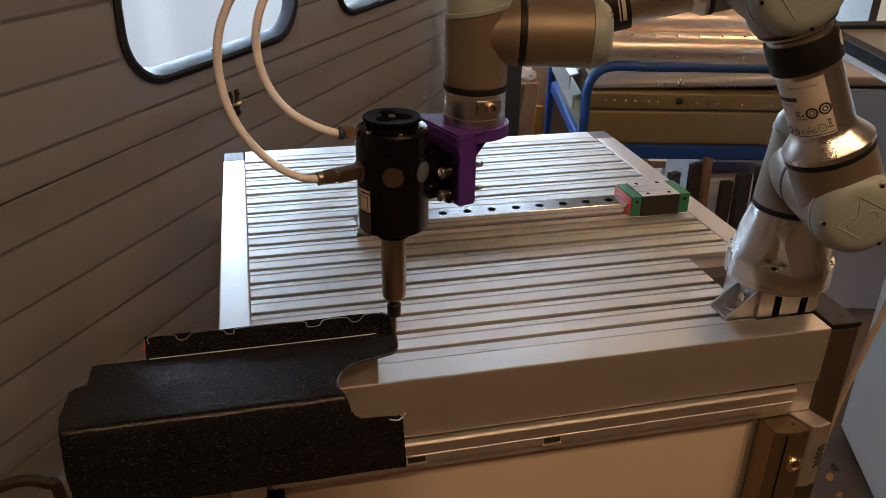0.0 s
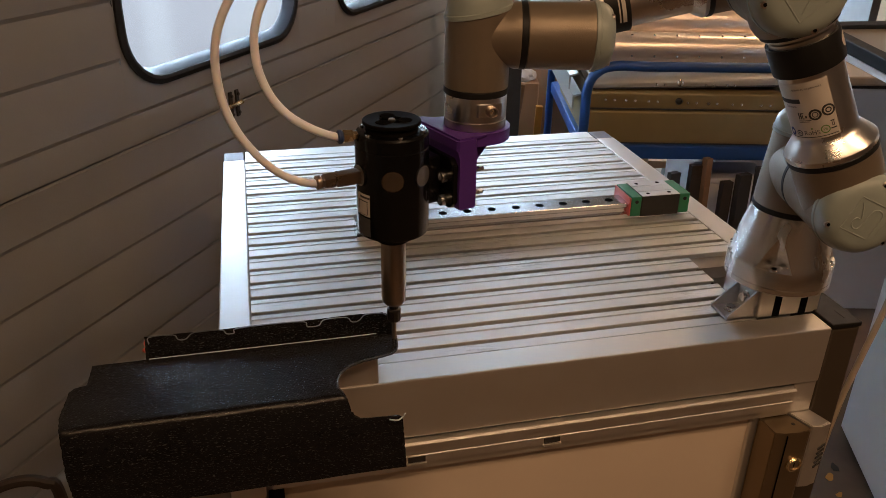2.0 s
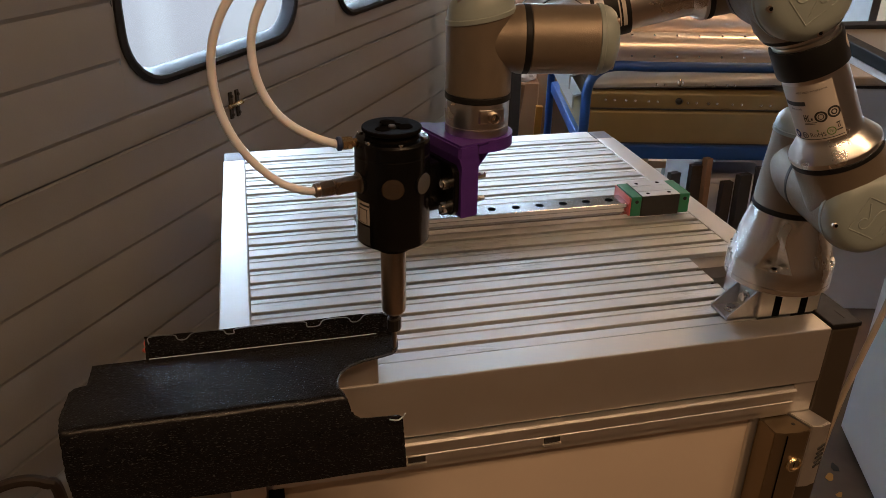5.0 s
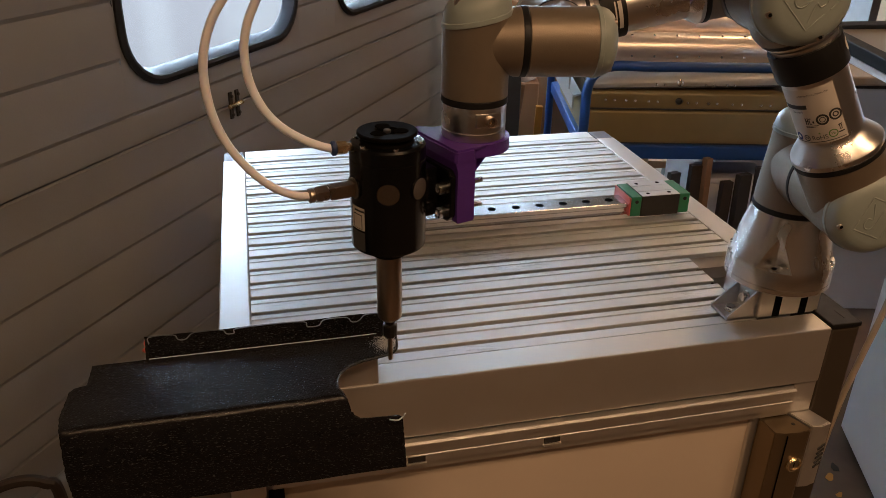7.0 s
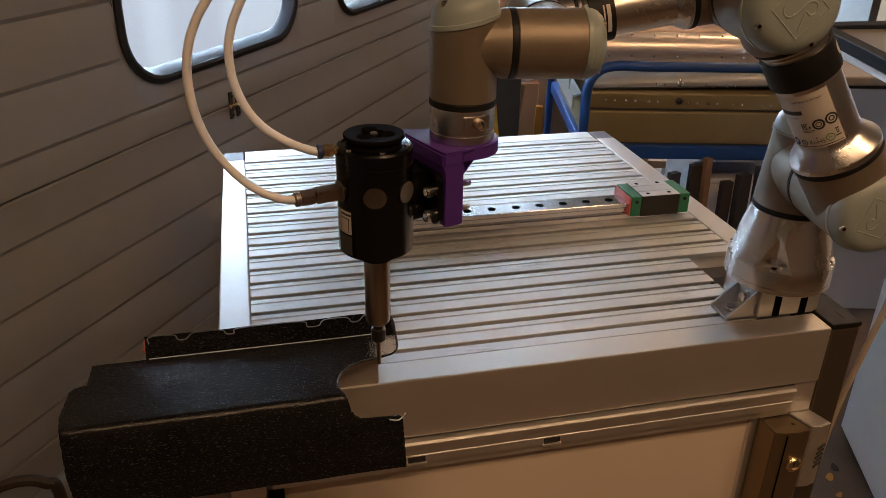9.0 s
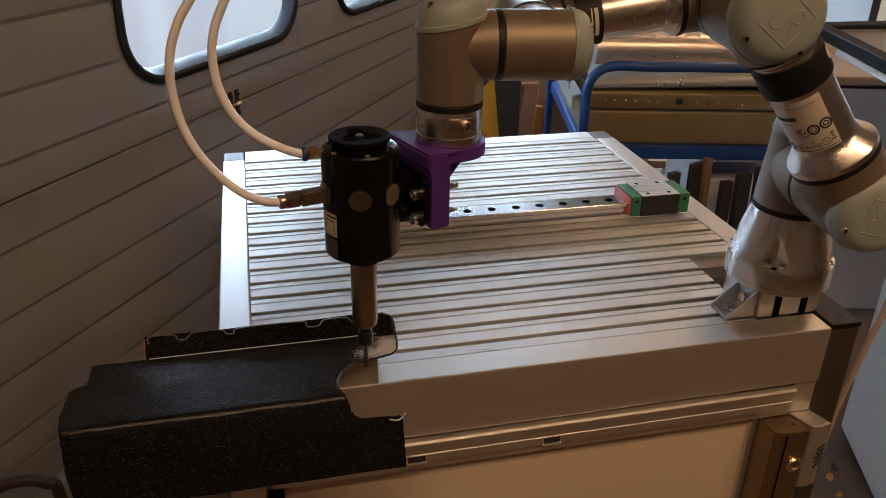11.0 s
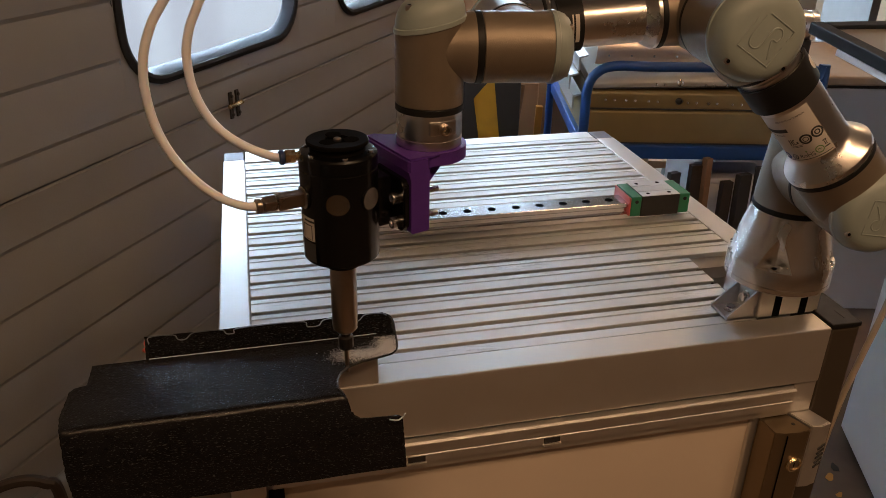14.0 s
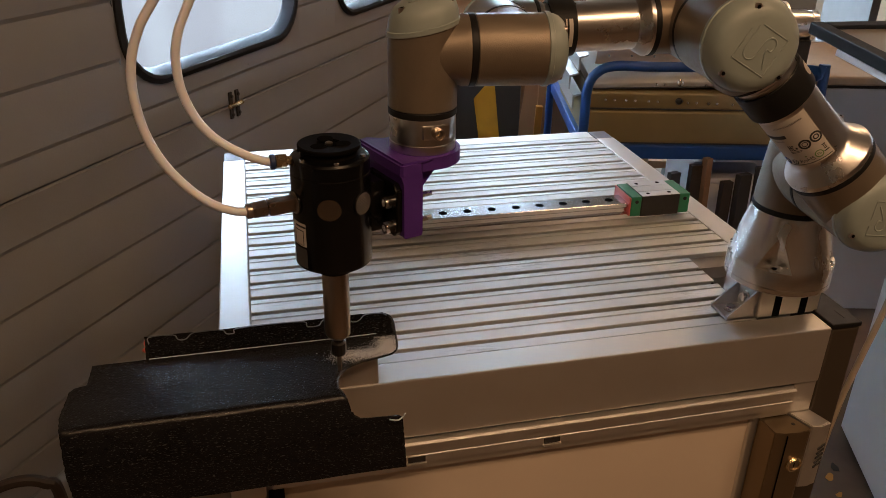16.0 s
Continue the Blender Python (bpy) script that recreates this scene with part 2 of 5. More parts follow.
def lathe(bm, prof, seg=40, m=None):
    """Turns a profile of (radius, height) round z; radius 0 closes an end."""
    rings = []
    for r, z in prof:
        if r <= 1e-6:
            rings.append([bm.verts.new((0, 0, z))])
        else:
            rings.append([bm.verts.new((r * math.cos(2 * math.pi * i / seg), r * math.sin(2 * math.pi * i / seg), z)) for i in range(seg)])
    for a, b in zip(rings, rings[1:]):
        for i in range(seg):
            j = (i + 1) % seg
            if len(a) == 1 and len(b) == 1:
                continue
            if len(a) == 1:
                bm.faces.new((a[0], b[j], b[i]))
            elif len(b) == 1:
                bm.faces.new((a[i], a[j], b[0]))
            else:
                bm.faces.new((a[i], a[j], b[j], b[i]))
    vs = [v for r in rings for v in r]
    if m is not None:
        bmesh.ops.transform(bm, matrix=m, verts=vs)
    return vs


def cyl(bm, r, z0, z1, seg=32, m=None, ch=0.0008):
    return lathe(bm, [(0, z0), (r - ch, z0), (r, z0 + ch), (r, z1 - ch), (r - ch, z1), (0, z1)], seg, m)


def sweep(bm, pts, r, seg=14, caps=True, smooth_n=6):
    """A round tube through points, by a smooth spline."""
    pts = [Vector(p) for p in pts]
    fine = []
    ext = [2 * pts[0] - pts[1]] + pts + [2 * pts[-1] - pts[-2]]
    for i in range(1, len(ext) - 2):
        p0, p1, p2, p3 = ext[i - 1:i + 3]
        for k in range(smooth_n):
            t = k / smooth_n
            fine.append(0.5 * ((2 * p1) + (p2 - p0) * t + (2 * p0 - 5 * p1 + 4 * p2 - p3) * t * t + (3 * p1 - p0 - 3 * p2 + p3) * t ** 3))
    fine.append(pts[-1])
    up, rings = None, []
    for i, p in enumerate(fine):
        d = (fine[min(i + 1, len(fine) - 1)] - fine[max(i - 1, 0)]).normalized()
        if up is None:
            up = d.orthogonal().normalized()
        up = (up - d * up.dot(d)).normalized()
        w = d.cross(up)
        rr = r(i / (len(fine) - 1)) if callable(r) else r
        rings.append([bm.verts.new(p + rr * (up * math.cos(a) + w * math.sin(a))) for a in (2 * math.pi * k / seg for k in range(seg))])
    for a, b in zip(rings, rings[1:]):
        for i in range(seg):
            j = (i + 1) % seg
            bm.faces.new((a[i], a[j], b[j], b[i]))
    if caps:
        bm.faces.new(rings[0][::-1])
        bm.faces.new(rings[-1])


def prism(bm, poly, z0, z1, m=None):
    a = [bm.verts.new((x, y, z0)) for x, y in poly]
    b = [bm.verts.new((x, y, z1)) for x, y in poly]
    n = len(poly)
    for i in range(n):
        j = (i + 1) % n
        bm.faces.new((a[i], a[j], b[j], b[i]))
    bm.faces.new(a[::-1])
    bm.faces.new(b)
    if m is not None:
        bmesh.ops.transform(bm, matrix=m, verts=a + b)
    return a + b


def mesh_of(name, bm, material, angle=27):
    bmesh.ops.recalc_face_normals(bm, faces=bm.faces)
    me = bpy.data.meshes.new(name)
    keep_flat = [fc.smooth for fc in bm.faces]
    bm.to_mesh(me)
    bm.free()
    me.materials.append(material)
    me.polygons.foreach_set("use_smooth", [True] * len(keep_flat))
    me.set_sharp_from_angle(angle=radians(angle))
    me.polygons.foreach_set("use_smooth", [not k for k in keep_flat])
    return me


def part(name, bm, material, parent=None, label="", m=None):
    ob = new(name, mesh_of(name, bm, material) if isinstance(bm, bmesh.types.BMesh) else bm)
    if parent is not None:
        ob.parent = parent
    if m is not None:
        ob.matrix_basis = m
    return tagged(ob, label)


def thing(name, label, category, m=None, group="", kind=""):
    ob = new(name)
    ob.empty_display_size = 0.05
    if m is not None:
        ob.matrix_basis = m
    return tagged(ob, label, category, group, kind)


def single(name, bm, material, label, category, m=None, group="", kind=""):
    return tagged(part(name, bm, material, None, label, m), label, category, group, kind)


NB = bmesh.new
AX = pose(0, 0, 0, 0, 90, 0)    # local z onto x
AY = pose(0, 0, 0, -90, 0, 0)   # local z onto y

# ---- room ----
bm = NB()
box(bm, -3.2, 3.4, -2.6, 3.6, FLOOR - 0.1, FLOOR)
single("floor", bm, M_CONC, "stained grey concrete workshop floor", "floor", kind="structure")
bm = NB()
box(bm, -3.2, 3.4, -2.6, 3.6, CEIL, CEIL + 0.1)
single("ceiling", bm, M_WALL, "dim plastered workshop ceiling", "ceiling", kind="structure")
for nm, b in (("wall_north", (1.75, 3.4, 3.6, 3.7)), ("wall_east", (3.4, 3.5, -2.6, 3.6)), ("wall_south", (-3.2, 3.4, -2.7, -2.6)), ("wall_west", (-3.3, -3.2, -2.6, 3.6))):
    bm = NB()
    box(bm, *b, FLOOR, CEIL)
    single(nm, bm, M_WALL, "dim brownish plastered workshop wall", "wall", kind="structure")


# ---- sectional door ----
SEC, JOINT = 0.48, -0.012
door = thing("garage_door", "brown-grey ribbed steel sectional door with rounded windows", "garage door", DOOR_M, kind="structure")
S_A, S_B = -2.4, 3.35


def rib_profile(z0, z1, ribs):
    """(y, z) along a panel from bottom to top: a stepped rib at each height."""
    out = [(0.006, z0 + 0.001), (0.0, z0 + 0.004)]
    for z in ribs:
        out += [(0.0, z - 0.014), (0.0028, z - 0.008), (0.0028, z - 0.004), (-0.0016, z + 0.004), (0.0, z + 0.020)]
    return out + [(0.0, z1 - 0.004), (0.006, z1 - 0.001)]


def strip(bm, prof, s0, s1):
    a = [bm.verts.new((s0, y, z)) for y, z in prof]
    b = [bm.verts.new((s1, y, z)) for y, z in prof]
    for i in range(len(prof) - 1):
        bm.faces.new((a[i], b[i], b[i + 1], a[i + 1]))


def rounded(s0, s1, z0, z1, r, n=8):
    out = []
    for cx, cz, a0 in ((s1 - r, z1 - r, 0), (s0 + r, z1 - r, 90), (s0 + r, z0 + r, 180), (s1 - r, z0 + r, 270)):
        for k in range(n + 1):
            a = radians(a0 + 90 * k / n)
            out.append((cx + r * math.cos(a), cz + r * math.sin(a)))
    return out


def loft(bm, loops, close=False):
    """Joins loops of equal length (lists of 3D points) one after another."""
    vs = [[bm.verts.new(p) for p in lp] for lp in loops]
    if close:
        vs.append(vs[0])
    n = len(vs[0])
    for a, b in zip(vs, vs[1:]):
        for i in range(n):
            j = (i + 1) % n
            bm.faces.new((a[i], a[j], b[j], b[i]))


for k in range(-2, 4):
    z0, z1 = JOINT + SEC * k, JOINT + SEC * (k + 1)
    z0, z1 = max(z0, FLOOR), min(z1, CEIL)
    ribs = [z for z in (JOINT + SEC * k + 0.065 + 0.11 * j + (0.005 if j > 2 else 0) for j in range(4)) if z0 + 0.03 < z < z1 - 0.03]
    bm = NB()
    prof = rib_profile(z0, z1, ribs)
    if k not in (0, 1):
        strip(bm, prof, S_A, S_B)
    else:
        wz0, wz1 = WIN_Z0 + UP * k, WIN_Z1 + UP * k
        edge = S_A
        for s0, s1 in WIN[2 * k:]:
            strip(bm, prof, edge, s0 - 0.004)
            edge = s1 + 0.004
            low = [q for q in prof if q[1] < wz0 - 0.006]
            high = [q for q in prof if q[1] > wz1 + 0.006]
            strip(bm, low + [(0.0, wz0 - 0.006)], s0 - 0.004, edge)
            strip(bm, [(0.0, wz1 + 0.006)] + high, s0 - 0.004, edge)
            inner = rounded(s0, s1, wz0, wz1, 0.115)
            c = Vector(((s0 + s1) / 2, (wz0 + wz1) / 2))
            hw, hh = (s1 - s0) / 2 + 0.004, (wz1 - wz0) / 2 + 0.006
            outer = []
            for x, z in inner:
                dx, dz = x - c.x, z - c.y
                f = min(hw / max(abs(dx), 1e-6), hh / max(abs(dz), 1e-6))
                outer.append((c.x + dx * f, 0.0, c.y + dz * f))
            loft(bm, [outer, [(x, 0.0, z) for x, z in inner], [(x, 0.04, z) for x, z in inner]])
        strip(bm, prof, edge, S_B)
    part("door_panel", bm, M_DOOR, door)
# closed outer skin behind the panels, broken at the windows
bm = NB()
box(bm, S_A, S_B, 0.036, 0.04, FLOOR, WIN_Z0 - 0.01)
box(bm, S_A, S_B, 0.036, 0.04, WIN_Z1 + 0.01, WIN_Z0 + UP - 0.01)
box(bm, S_A, S_B, 0.036, 0.04, WIN_Z1 + UP + 0.01, CEIL)
for k in (0, 1):
    edge = S_A
    for s0, s1 in WIN[2 * k:] + [(S_B, S_B)]:
        box(bm, edge, s0 - 0.004, 0.036, 0.04, WIN_Z0 + UP * k - 0.01, WIN_Z1 + UP * k + 0.01)
        edge = s1 + 0.004
part("outer_skin", bm, M_DOOR, door)
# row 1 is unseen, added to let more daylight into the room
for i, (s0, s1, row) in enumerate([(a, b, k) for k in (0, 1) for a, b in WIN[2 * k:]]):
    win = thing("window_%d" % (i + 1), "rounded door window with black rubber seal and weathered inner rim", "window", DOOR_M @ pose(0, 0, UP * row), "door windows", "structure")
    bm = NB()
    L = [(0.002, -0.001), (0.002, -0.006), (-0.008, -0.010), (-0.015, -0.007), (-0.017, 0.004), (0.0, 0.006)]
    loft(bm, [[(x, y, z) for x, z in rounded(s0 - g, s1 + g, WIN_Z0 - g, WIN_Z1 + g, 0.115 + g)] for g, y in L], True)
    part("rubber_seal", bm, M_RUBBER, win)
    bm = NB()
    L = [(-0.0165, -0.004), (-0.022, 0.004), (-0.028, 0.020), (-0.028, 0.026), (-0.0165, 0.026)]
    loft(bm, [[(x, y, z) for x, z in rounded(s0 - g, s1 + g, WIN_Z0 - g, WIN_Z1 + g, 0.115 + g)] for g, y in L], True)
    part("inner_rim", bm, M_RIM, win, "weathered grey-blue inner rim")
    bm = NB()
    lp = rounded(s0 + 0.022, s1 - 0.022, WIN_Z0 + 0.022, WIN_Z1 - 0.022, 0.093)
    prism(bm, lp, -0.024, -0.020, pose(0, 0, 0, 90, 0, 0))
    pane = part("pane", bm, M_GLASS, win)
    pane.visible_shadow = False
# hinge at the joint between two sections
hinge = tagged(new("hinge"), "small dark steel hinge")
hinge.empty_display_size = 0.05
hinge.parent, hinge.matrix_basis = door, pose(0.325, -0.001, JOINT)
for z in (0.016, -0.016):
    for x in (-0.013, 0.013):
        bm = NB()
        box(bm, x - 0.006, x + 0.006, -0.004, 0.001, z - 0.016, z + 0.016, 0.0015)
        cyl(bm, 0.004, 0.004, 0.008, 10, pose(x, 0, z + (0.006 if z > 0 else -0.006), 90, 0, 0))
        part("leaf", bm, M_DARK, hinge)
bm = NB()
cyl(bm, 0.0055, -0.026, 0.026, 14, pose(0, -0.006, 0) @ AX)
part("pin", bm, M_BRASS, hinge, "worn brass-coloured pin")
# distance outside
bm = NB()
box(bm, -1.2, 3.6, 1.0, 1.02, 0.33, 2.6)
single("backdrop_sky", bm, M_SKY, "bright sky outside the windows", "backdrop", DOOR_M, kind="structure")
bm = NB()
box(bm, -1.2, 3.6, 0.98, 1.0, -0.85, 0.33)
single("backdrop", bm, M_OUT, "bright overcast daylight outside the windows", "backdrop", DOOR_M, kind="structure")
bm = NB()
box(bm, 0.70, 0.98, 0.80, 0.95, -0.85, 0.16)
box(bm, 1.30, 1.42, 0.80, 0.95, -0.85, 0.20)
single("backdrop_building", bm, M_OUTB, "pale building seen through the window", "backdrop", DOOR_M, kind="structure")
for x, y in ((-0.15, -1.30), (1.05, -1.0), (2.3, 1.3)):
    lamp = thing("ceiling_lamp", "long ceiling lamp with a warm glowing tube", "ceiling lamp", pose(x, y, CEIL), "ceiling lamps")
    bm = NB()
    box(bm, -0.6, 0.6, -0.06, 0.06, -0.05, 0, 0.005)
    part("housing", bm, M_WHITE, lamp)
    bm = NB()
    cyl(bm, 0.013, -0.56, 0.56, 16, pose(0, 0, -0.066) @ AX)
    part("tube", bm, M_TUBELAMP, lamp)

# ---- table ----
TW, TD, PW = 0.789, 0.804, 0.039
table = thing("work_table", "aluminium profile work table with a slotted top", "work table", pose(0, 0, 0))


def beam(nm, x0, x1, y0, y1, z0, z1, lab="", bev=0.0021):
    b = NB()
    box(b, x0, x1, y0, y1, z0, z1, bev)
    return part(nm, b, M_ALU, table, lab)


beam("front_beam", -0.002, 0.746, 0, PW, -0.080, 0)
beam("left_beam", 0, PW, PW + 0.0015, TD - 0.046, -0.080, 0)
beam("rear_beam", PW + 0.0015, TW - PW - 0.0015, TD - PW, TD, -0.080, 0)
beam("right_beam", TW - PW, TW, PW + 0.0015, TD - 0.046, -0.080, 0)
for x0 in (0.0, TW - PW):
    bm = NB()
    box(bm, x0 + 0.0005, x0 + PW - 0.0005, TD - 0.045, TD, -0.082, -0.0005, 0.002)
    part("corner_cap", bm, mat("grey_plastic_cap", (0.22, 0.24, 0.28), 0.5), table, "grey plastic corner cap")
# slats with T slots: 40 mm pitch, joint line half-way
PITCH, Y0 = 0.04, PW + 0.0
SLOT_Y = [0.7411 - PITCH * k for k in range(-1, 18)]
inner_x0, inner_x1 = PW + 0.001, TW - PW - 0.001


def slat_mesh(x0, x1, w, jl):
    """A profile bar between two slots; jl: height of the joint line across its width."""
    b = NB()
    lip, g, un, th_ = 0.0006, 0.0018, 0.006, 0.0030
    prof = [(un, -0.011), (un, -th_), (0.0, -th_), (0.0, -lip), (lip, 0.0), (jl - g, 0.0), (jl - g * 0.5, -0.0032), (jl + g * 0.5, -0.0032), (jl + g, 0.0), (w - lip, 0.0), (w, -lip), (w, -th_), (w - un, -th_), (w - un, -0.011)]
    a = [b.verts.new((x0, y, z)) for y, z in prof]
    c = [b.verts.new((x1, y, z)) for y, z in prof]
    for i in range(len(prof)):
        j = (i + 1) % len(prof)
        b.faces.new((a[i], a[j], c[j], c[i]))
    b.faces.new(a[::-1])
    b.faces.new(c)
    return mesh_of("slat", b, M_SLAT, 20)


SLOT_W = 0.0085
full, short = slat_mesh(inner_x0, inner_x1, PITCH - SLOT_W, 0.0205), slat_mesh(inner_x0, 0.666, PITCH - SLOT_W, 0.0205)
for y in SLOT_Y:
    lo = y + SLOT_W / 2
    if lo < 0.038 or lo + PITCH - SLOT_W > TD - PW + 0.002:
        continue
    part("slat", full if y > 0.185 else short, None, table, m=pose(0, lo, -0.0004 - 0.0006 * random.random()))
first = min(y for y in SLOT_Y if y + SLOT_W / 2 >= 0.038)
last = max(y for y in SLOT_Y if y + SLOT_W / 2 + PITCH - SLOT_W <= TD - PW + 0.002) + PITCH
for x1, y0, y1 in ((0.666, PW + 0.001, first - SLOT_W / 2), (inner_x1, last + SLOT_W / 2, TD - PW - 0.001)):
    if y1 - y0 > 0.003:
        bm = NB()
        box(bm, inner_x0, x1, y0, y1, -0.012, -0.0004, 0.001)
        part("edge_slat", bm, M_SLAT, table)
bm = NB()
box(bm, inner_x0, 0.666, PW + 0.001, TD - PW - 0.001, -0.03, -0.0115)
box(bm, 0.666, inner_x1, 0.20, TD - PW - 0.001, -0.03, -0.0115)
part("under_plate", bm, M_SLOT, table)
# black sheet added below the opening in place of its deep shade
bm = NB()
box(bm, 0.59, inner_x1, PW + 0.001, 0.2, -0.079, -0.074)
part("under_plate", bm, M_RUBBER, table, "black sheet for the shade in the opening")
# frame under the top
for x0, x1, y0, y1 in ((0.003, 0.043, 0.004, 0.044), (0.003, 0.043, TD - 0.044, TD - 0.004), (TW - 0.043, TW - 0.003, TD - 0.044, TD - 0.004)):
    bm = NB()
    box(bm, x0, x1, y0, y1, FLOOR, -0.0805, 0.002)
    part("leg", bm, M_ALU, table)
bm = NB()
box(bm, 0.7475, 0.789, 0.002, 0.082, FLOOR, -0.004, 0.003)
part("leg", bm, mat("dark_bronze_profile", (0.10, 0.08, 0.06), 0.45, 0.5, 0.06, 40), table, "tall bronze-grey corner leg")
bm = NB()
box(bm, 0.7465, 0.790, 0.001, 0.083, -0.0035, 0.0035, 0.0018)
box(bm, 0.772, 0.774, 0.014, 0.034, 0.0035, 0.0041)
part("end_cap", bm, M_RUBBER, table, "black plastic end cap")
# grooved rail under the front beam
bm = NB()
prism(bm, [(0.044, -0.0845), (-0.004, -0.0845), (-0.006, -0.087), (-0.006, -0.092), (-0.003, -0.094), (-0.003, -0.1035), (-0.0015, -0.1045), (-0.003, -0.1055),
           (-0.003, -0.116), (0.001, -0.119), (0.001, -0.128), (0.044, -0.128)], 0.05, 0.712, Matrix(((0, 0, 1, 0), (1, 0, 0, 0), (0, 1, 0, 0), (0, 0, 0, 1))))
part("front_rail", bm, M_ALU, table)
# each rail slot is a solid dark patch, its shade put into the colour
for x in (0.372, 0.205):
    bm = NB()
    box(bm, x, x + 0.021, -0.0036, -0.0022, -0.1145, -0.1065, 0.0004)
    part("rail_clip", bm, M_DARK, table, "dark patch for the shade in a rail slot")
    bm = NB()
    box(bm, x - 0.001, x + 0.022, -0.0055, -0.0025, -0.1185, -0.1150, 0.0005)
    part("rail_clip", bm, M_ALU, table)
bm = NB()
box(bm, 0.05, 0.664, 0.012, 0.018, FLOOR + 0.06, -0.1285)
part("front_panel", bm, M_PANEL, table, "cream-white front panel")
bm = NB()
box(bm, 0.664, 0.712, 0.006, 0.046, FLOOR, -0.129, 0.002)
part("post", bm, M_ALU, table)
bm = NB()
box(bm, 0.713, 0.746, 0.003, 0.043, -0.128, -0.0815, 0.001)
box(bm, 0.714, 0.746, 0.006, 0.043, FLOOR, -0.128, 0.001)
part("post", bm, M_ALU, table)
for x0, x1, y0 in ((0.006, 0.05, 0.012), ):
    bm = NB()
    box(bm, x0, x1, y0, y0 + 0.03, FLOOR + 0.06, -0.0815, 0.002)
    part("post", bm, M_ALU, table)

# lock box on the corner post
lock = thing("door_lock_box", "bronze-coloured lock housing with round keyhole on the table post", "lock", pose(0.688, 0.0, -0.131))
bm = NB()
prism(bm, [(-0.015, 0.005), (-0.012, -0.028), (0.0, -0.031), (0.018, -0.033), (0.036, -0.032), (0.040, -0.029), (0.026, 0.005)], -0.15, 0.0)
bmesh.ops.bevel(bm, geom=[e for e in bm.edges], offset=0.0012, segments=2, affect="EDGES")
part("body", bm, mat("bronze_metal", (0.24, 0.18, 0.11), 0.36, 0.8, 0.08, 40), lock)
bm = NB()
lathe(bm, [(0.0075, 0.001), (0.0075, 0.0045), (0.0085, 0.0052), (0.0100, 0.0048), (0.0112, 0.0030), (0.0115, -0.001), (0.0075, -0.001)], 36, pose(0.022, -0.032, -0.052, 90, 0, 0))
ring = part("cylinder_ring", bm, M_BRASS, lock, "round brassy lock ring")
bm = NB()
cyl(bm, 0.0075, -0.001, 0.0032, 24, pose(0.022, -0.032, -0.052, 90, 0, 0), 0.0006)
part("cylinder_face", bm, M_NOSE, ring)
bm = NB()
box(bm, -0.0007, 0.0007, -0.0035, 0.0035, 0.0030, 0.0035, 0, pose(0.022, -0.032, -0.052, 90, 0, 0))
part("keyhole", bm, M_VOID, ring)
bm = NB()
box(bm, 0.0035, 0.0042, -0.0335, -0.0316, -0.145, -0.004)
part("seam", bm, M_VOID, lock, "thin dark seam down the front")
bm = NB()
cyl(bm, 0.003, -0.001, 0.0006, 16, pose(0.022, -0.016, 0))
part("screw", bm, M_DARK, lock)
bm = NB()
prism(bm, [(0.028, 0.006), (0.042, -0.028), (0.055, -0.030), (0.071, -0.026), (0.060, 0.006)], -0.10, 0.002)
bmesh.ops.bevel(bm, geom=[e for e in bm.edges], offset=0.001, segments=2, affect="EDGES")
part("cover", bm, M_ALU, lock, "tan metal side cover with slits")
# solid dark bars on the cover draw the shade in its slits
for i in range(5):
    bm = NB()
    box(bm, -0.007, 0.007, -0.001, 0.0008, -0.0016, 0.0016, 0.0006, pose(0.063, -0.0288, -0.034 - 0.0075 * i, 0, -22, 14))
    part("slit", bm, M_DARK, lock)

# ---- robot foot ----
foot = thing("mounting_block", "aluminium profile block carrying the robot on the table", "mounting block", pose(0.7008, 0.0685, 0))
BH = 0.0464
bm = NB()
box(bm, -0.036, 0.052, -0.028, 0.052, 0.0002, BH - 0.0005, 0.002)
part("block", bm, M_ALU, foot)
# black strips on the front face draw the shade inside the slots
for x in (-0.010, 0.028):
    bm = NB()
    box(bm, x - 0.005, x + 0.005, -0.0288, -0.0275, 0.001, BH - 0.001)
    part("slot", bm, M_VOID, foot, "black strip for the shade in a profile slot")
bracket = thing("angle_bracket", "zinc die-cast angle bracket bolted beside the robot foot", "bracket", pose(0.6435, 0.0615, 0.0))
bm = NB()
box(bm, -0.020, 0.020, -0.019, 0.019, 0.0, 0.004, 0.001)
box(bm, 0.016, 0.020, -0.019, 0.019, 0.0, 0.038, 0.001)
for y in (-0.019, 0.0165):
    prism(bm, [(-0.020, 0.0), (0.020, 0.0), (0.020, 0.038), (0.016, 0.038), (-0.020, 0.006)], -y - 0.0025, -y, pose(0, 0, 0, 90, 0, 0))
part("body", bm, mat("cast_zinc", (0.62, 0.63, 0.65), 0.42, 0.9, 0.05, 40), bracket)
for m in (pose(-0.004, 0.0, 0.004), pose(0.016, 0.0, 0.021, 0, -90, 0)):
    bm = NB()
    cyl(bm, 0.0085, 0, 0.0018, 24, m)
    lathe(bm, [(0, 0.0018), (0.0065, 0.0018), (0.0068, 0.0055), (0.006, 0.0068), (0, 0.0068)], 6, m)
    part("bolt", bm, M_STEEL, bracket)

# ---- robot arm ----
BASE = Vector((0.7008, 0.0685, BH))
D1, A2, A3, D4, D5, D6 = 0.1519, 0.24365, 0.21325, 0.11235, 0.08535, 0.0819
OFF_S, OFF_E = 0.1198, 0.0925
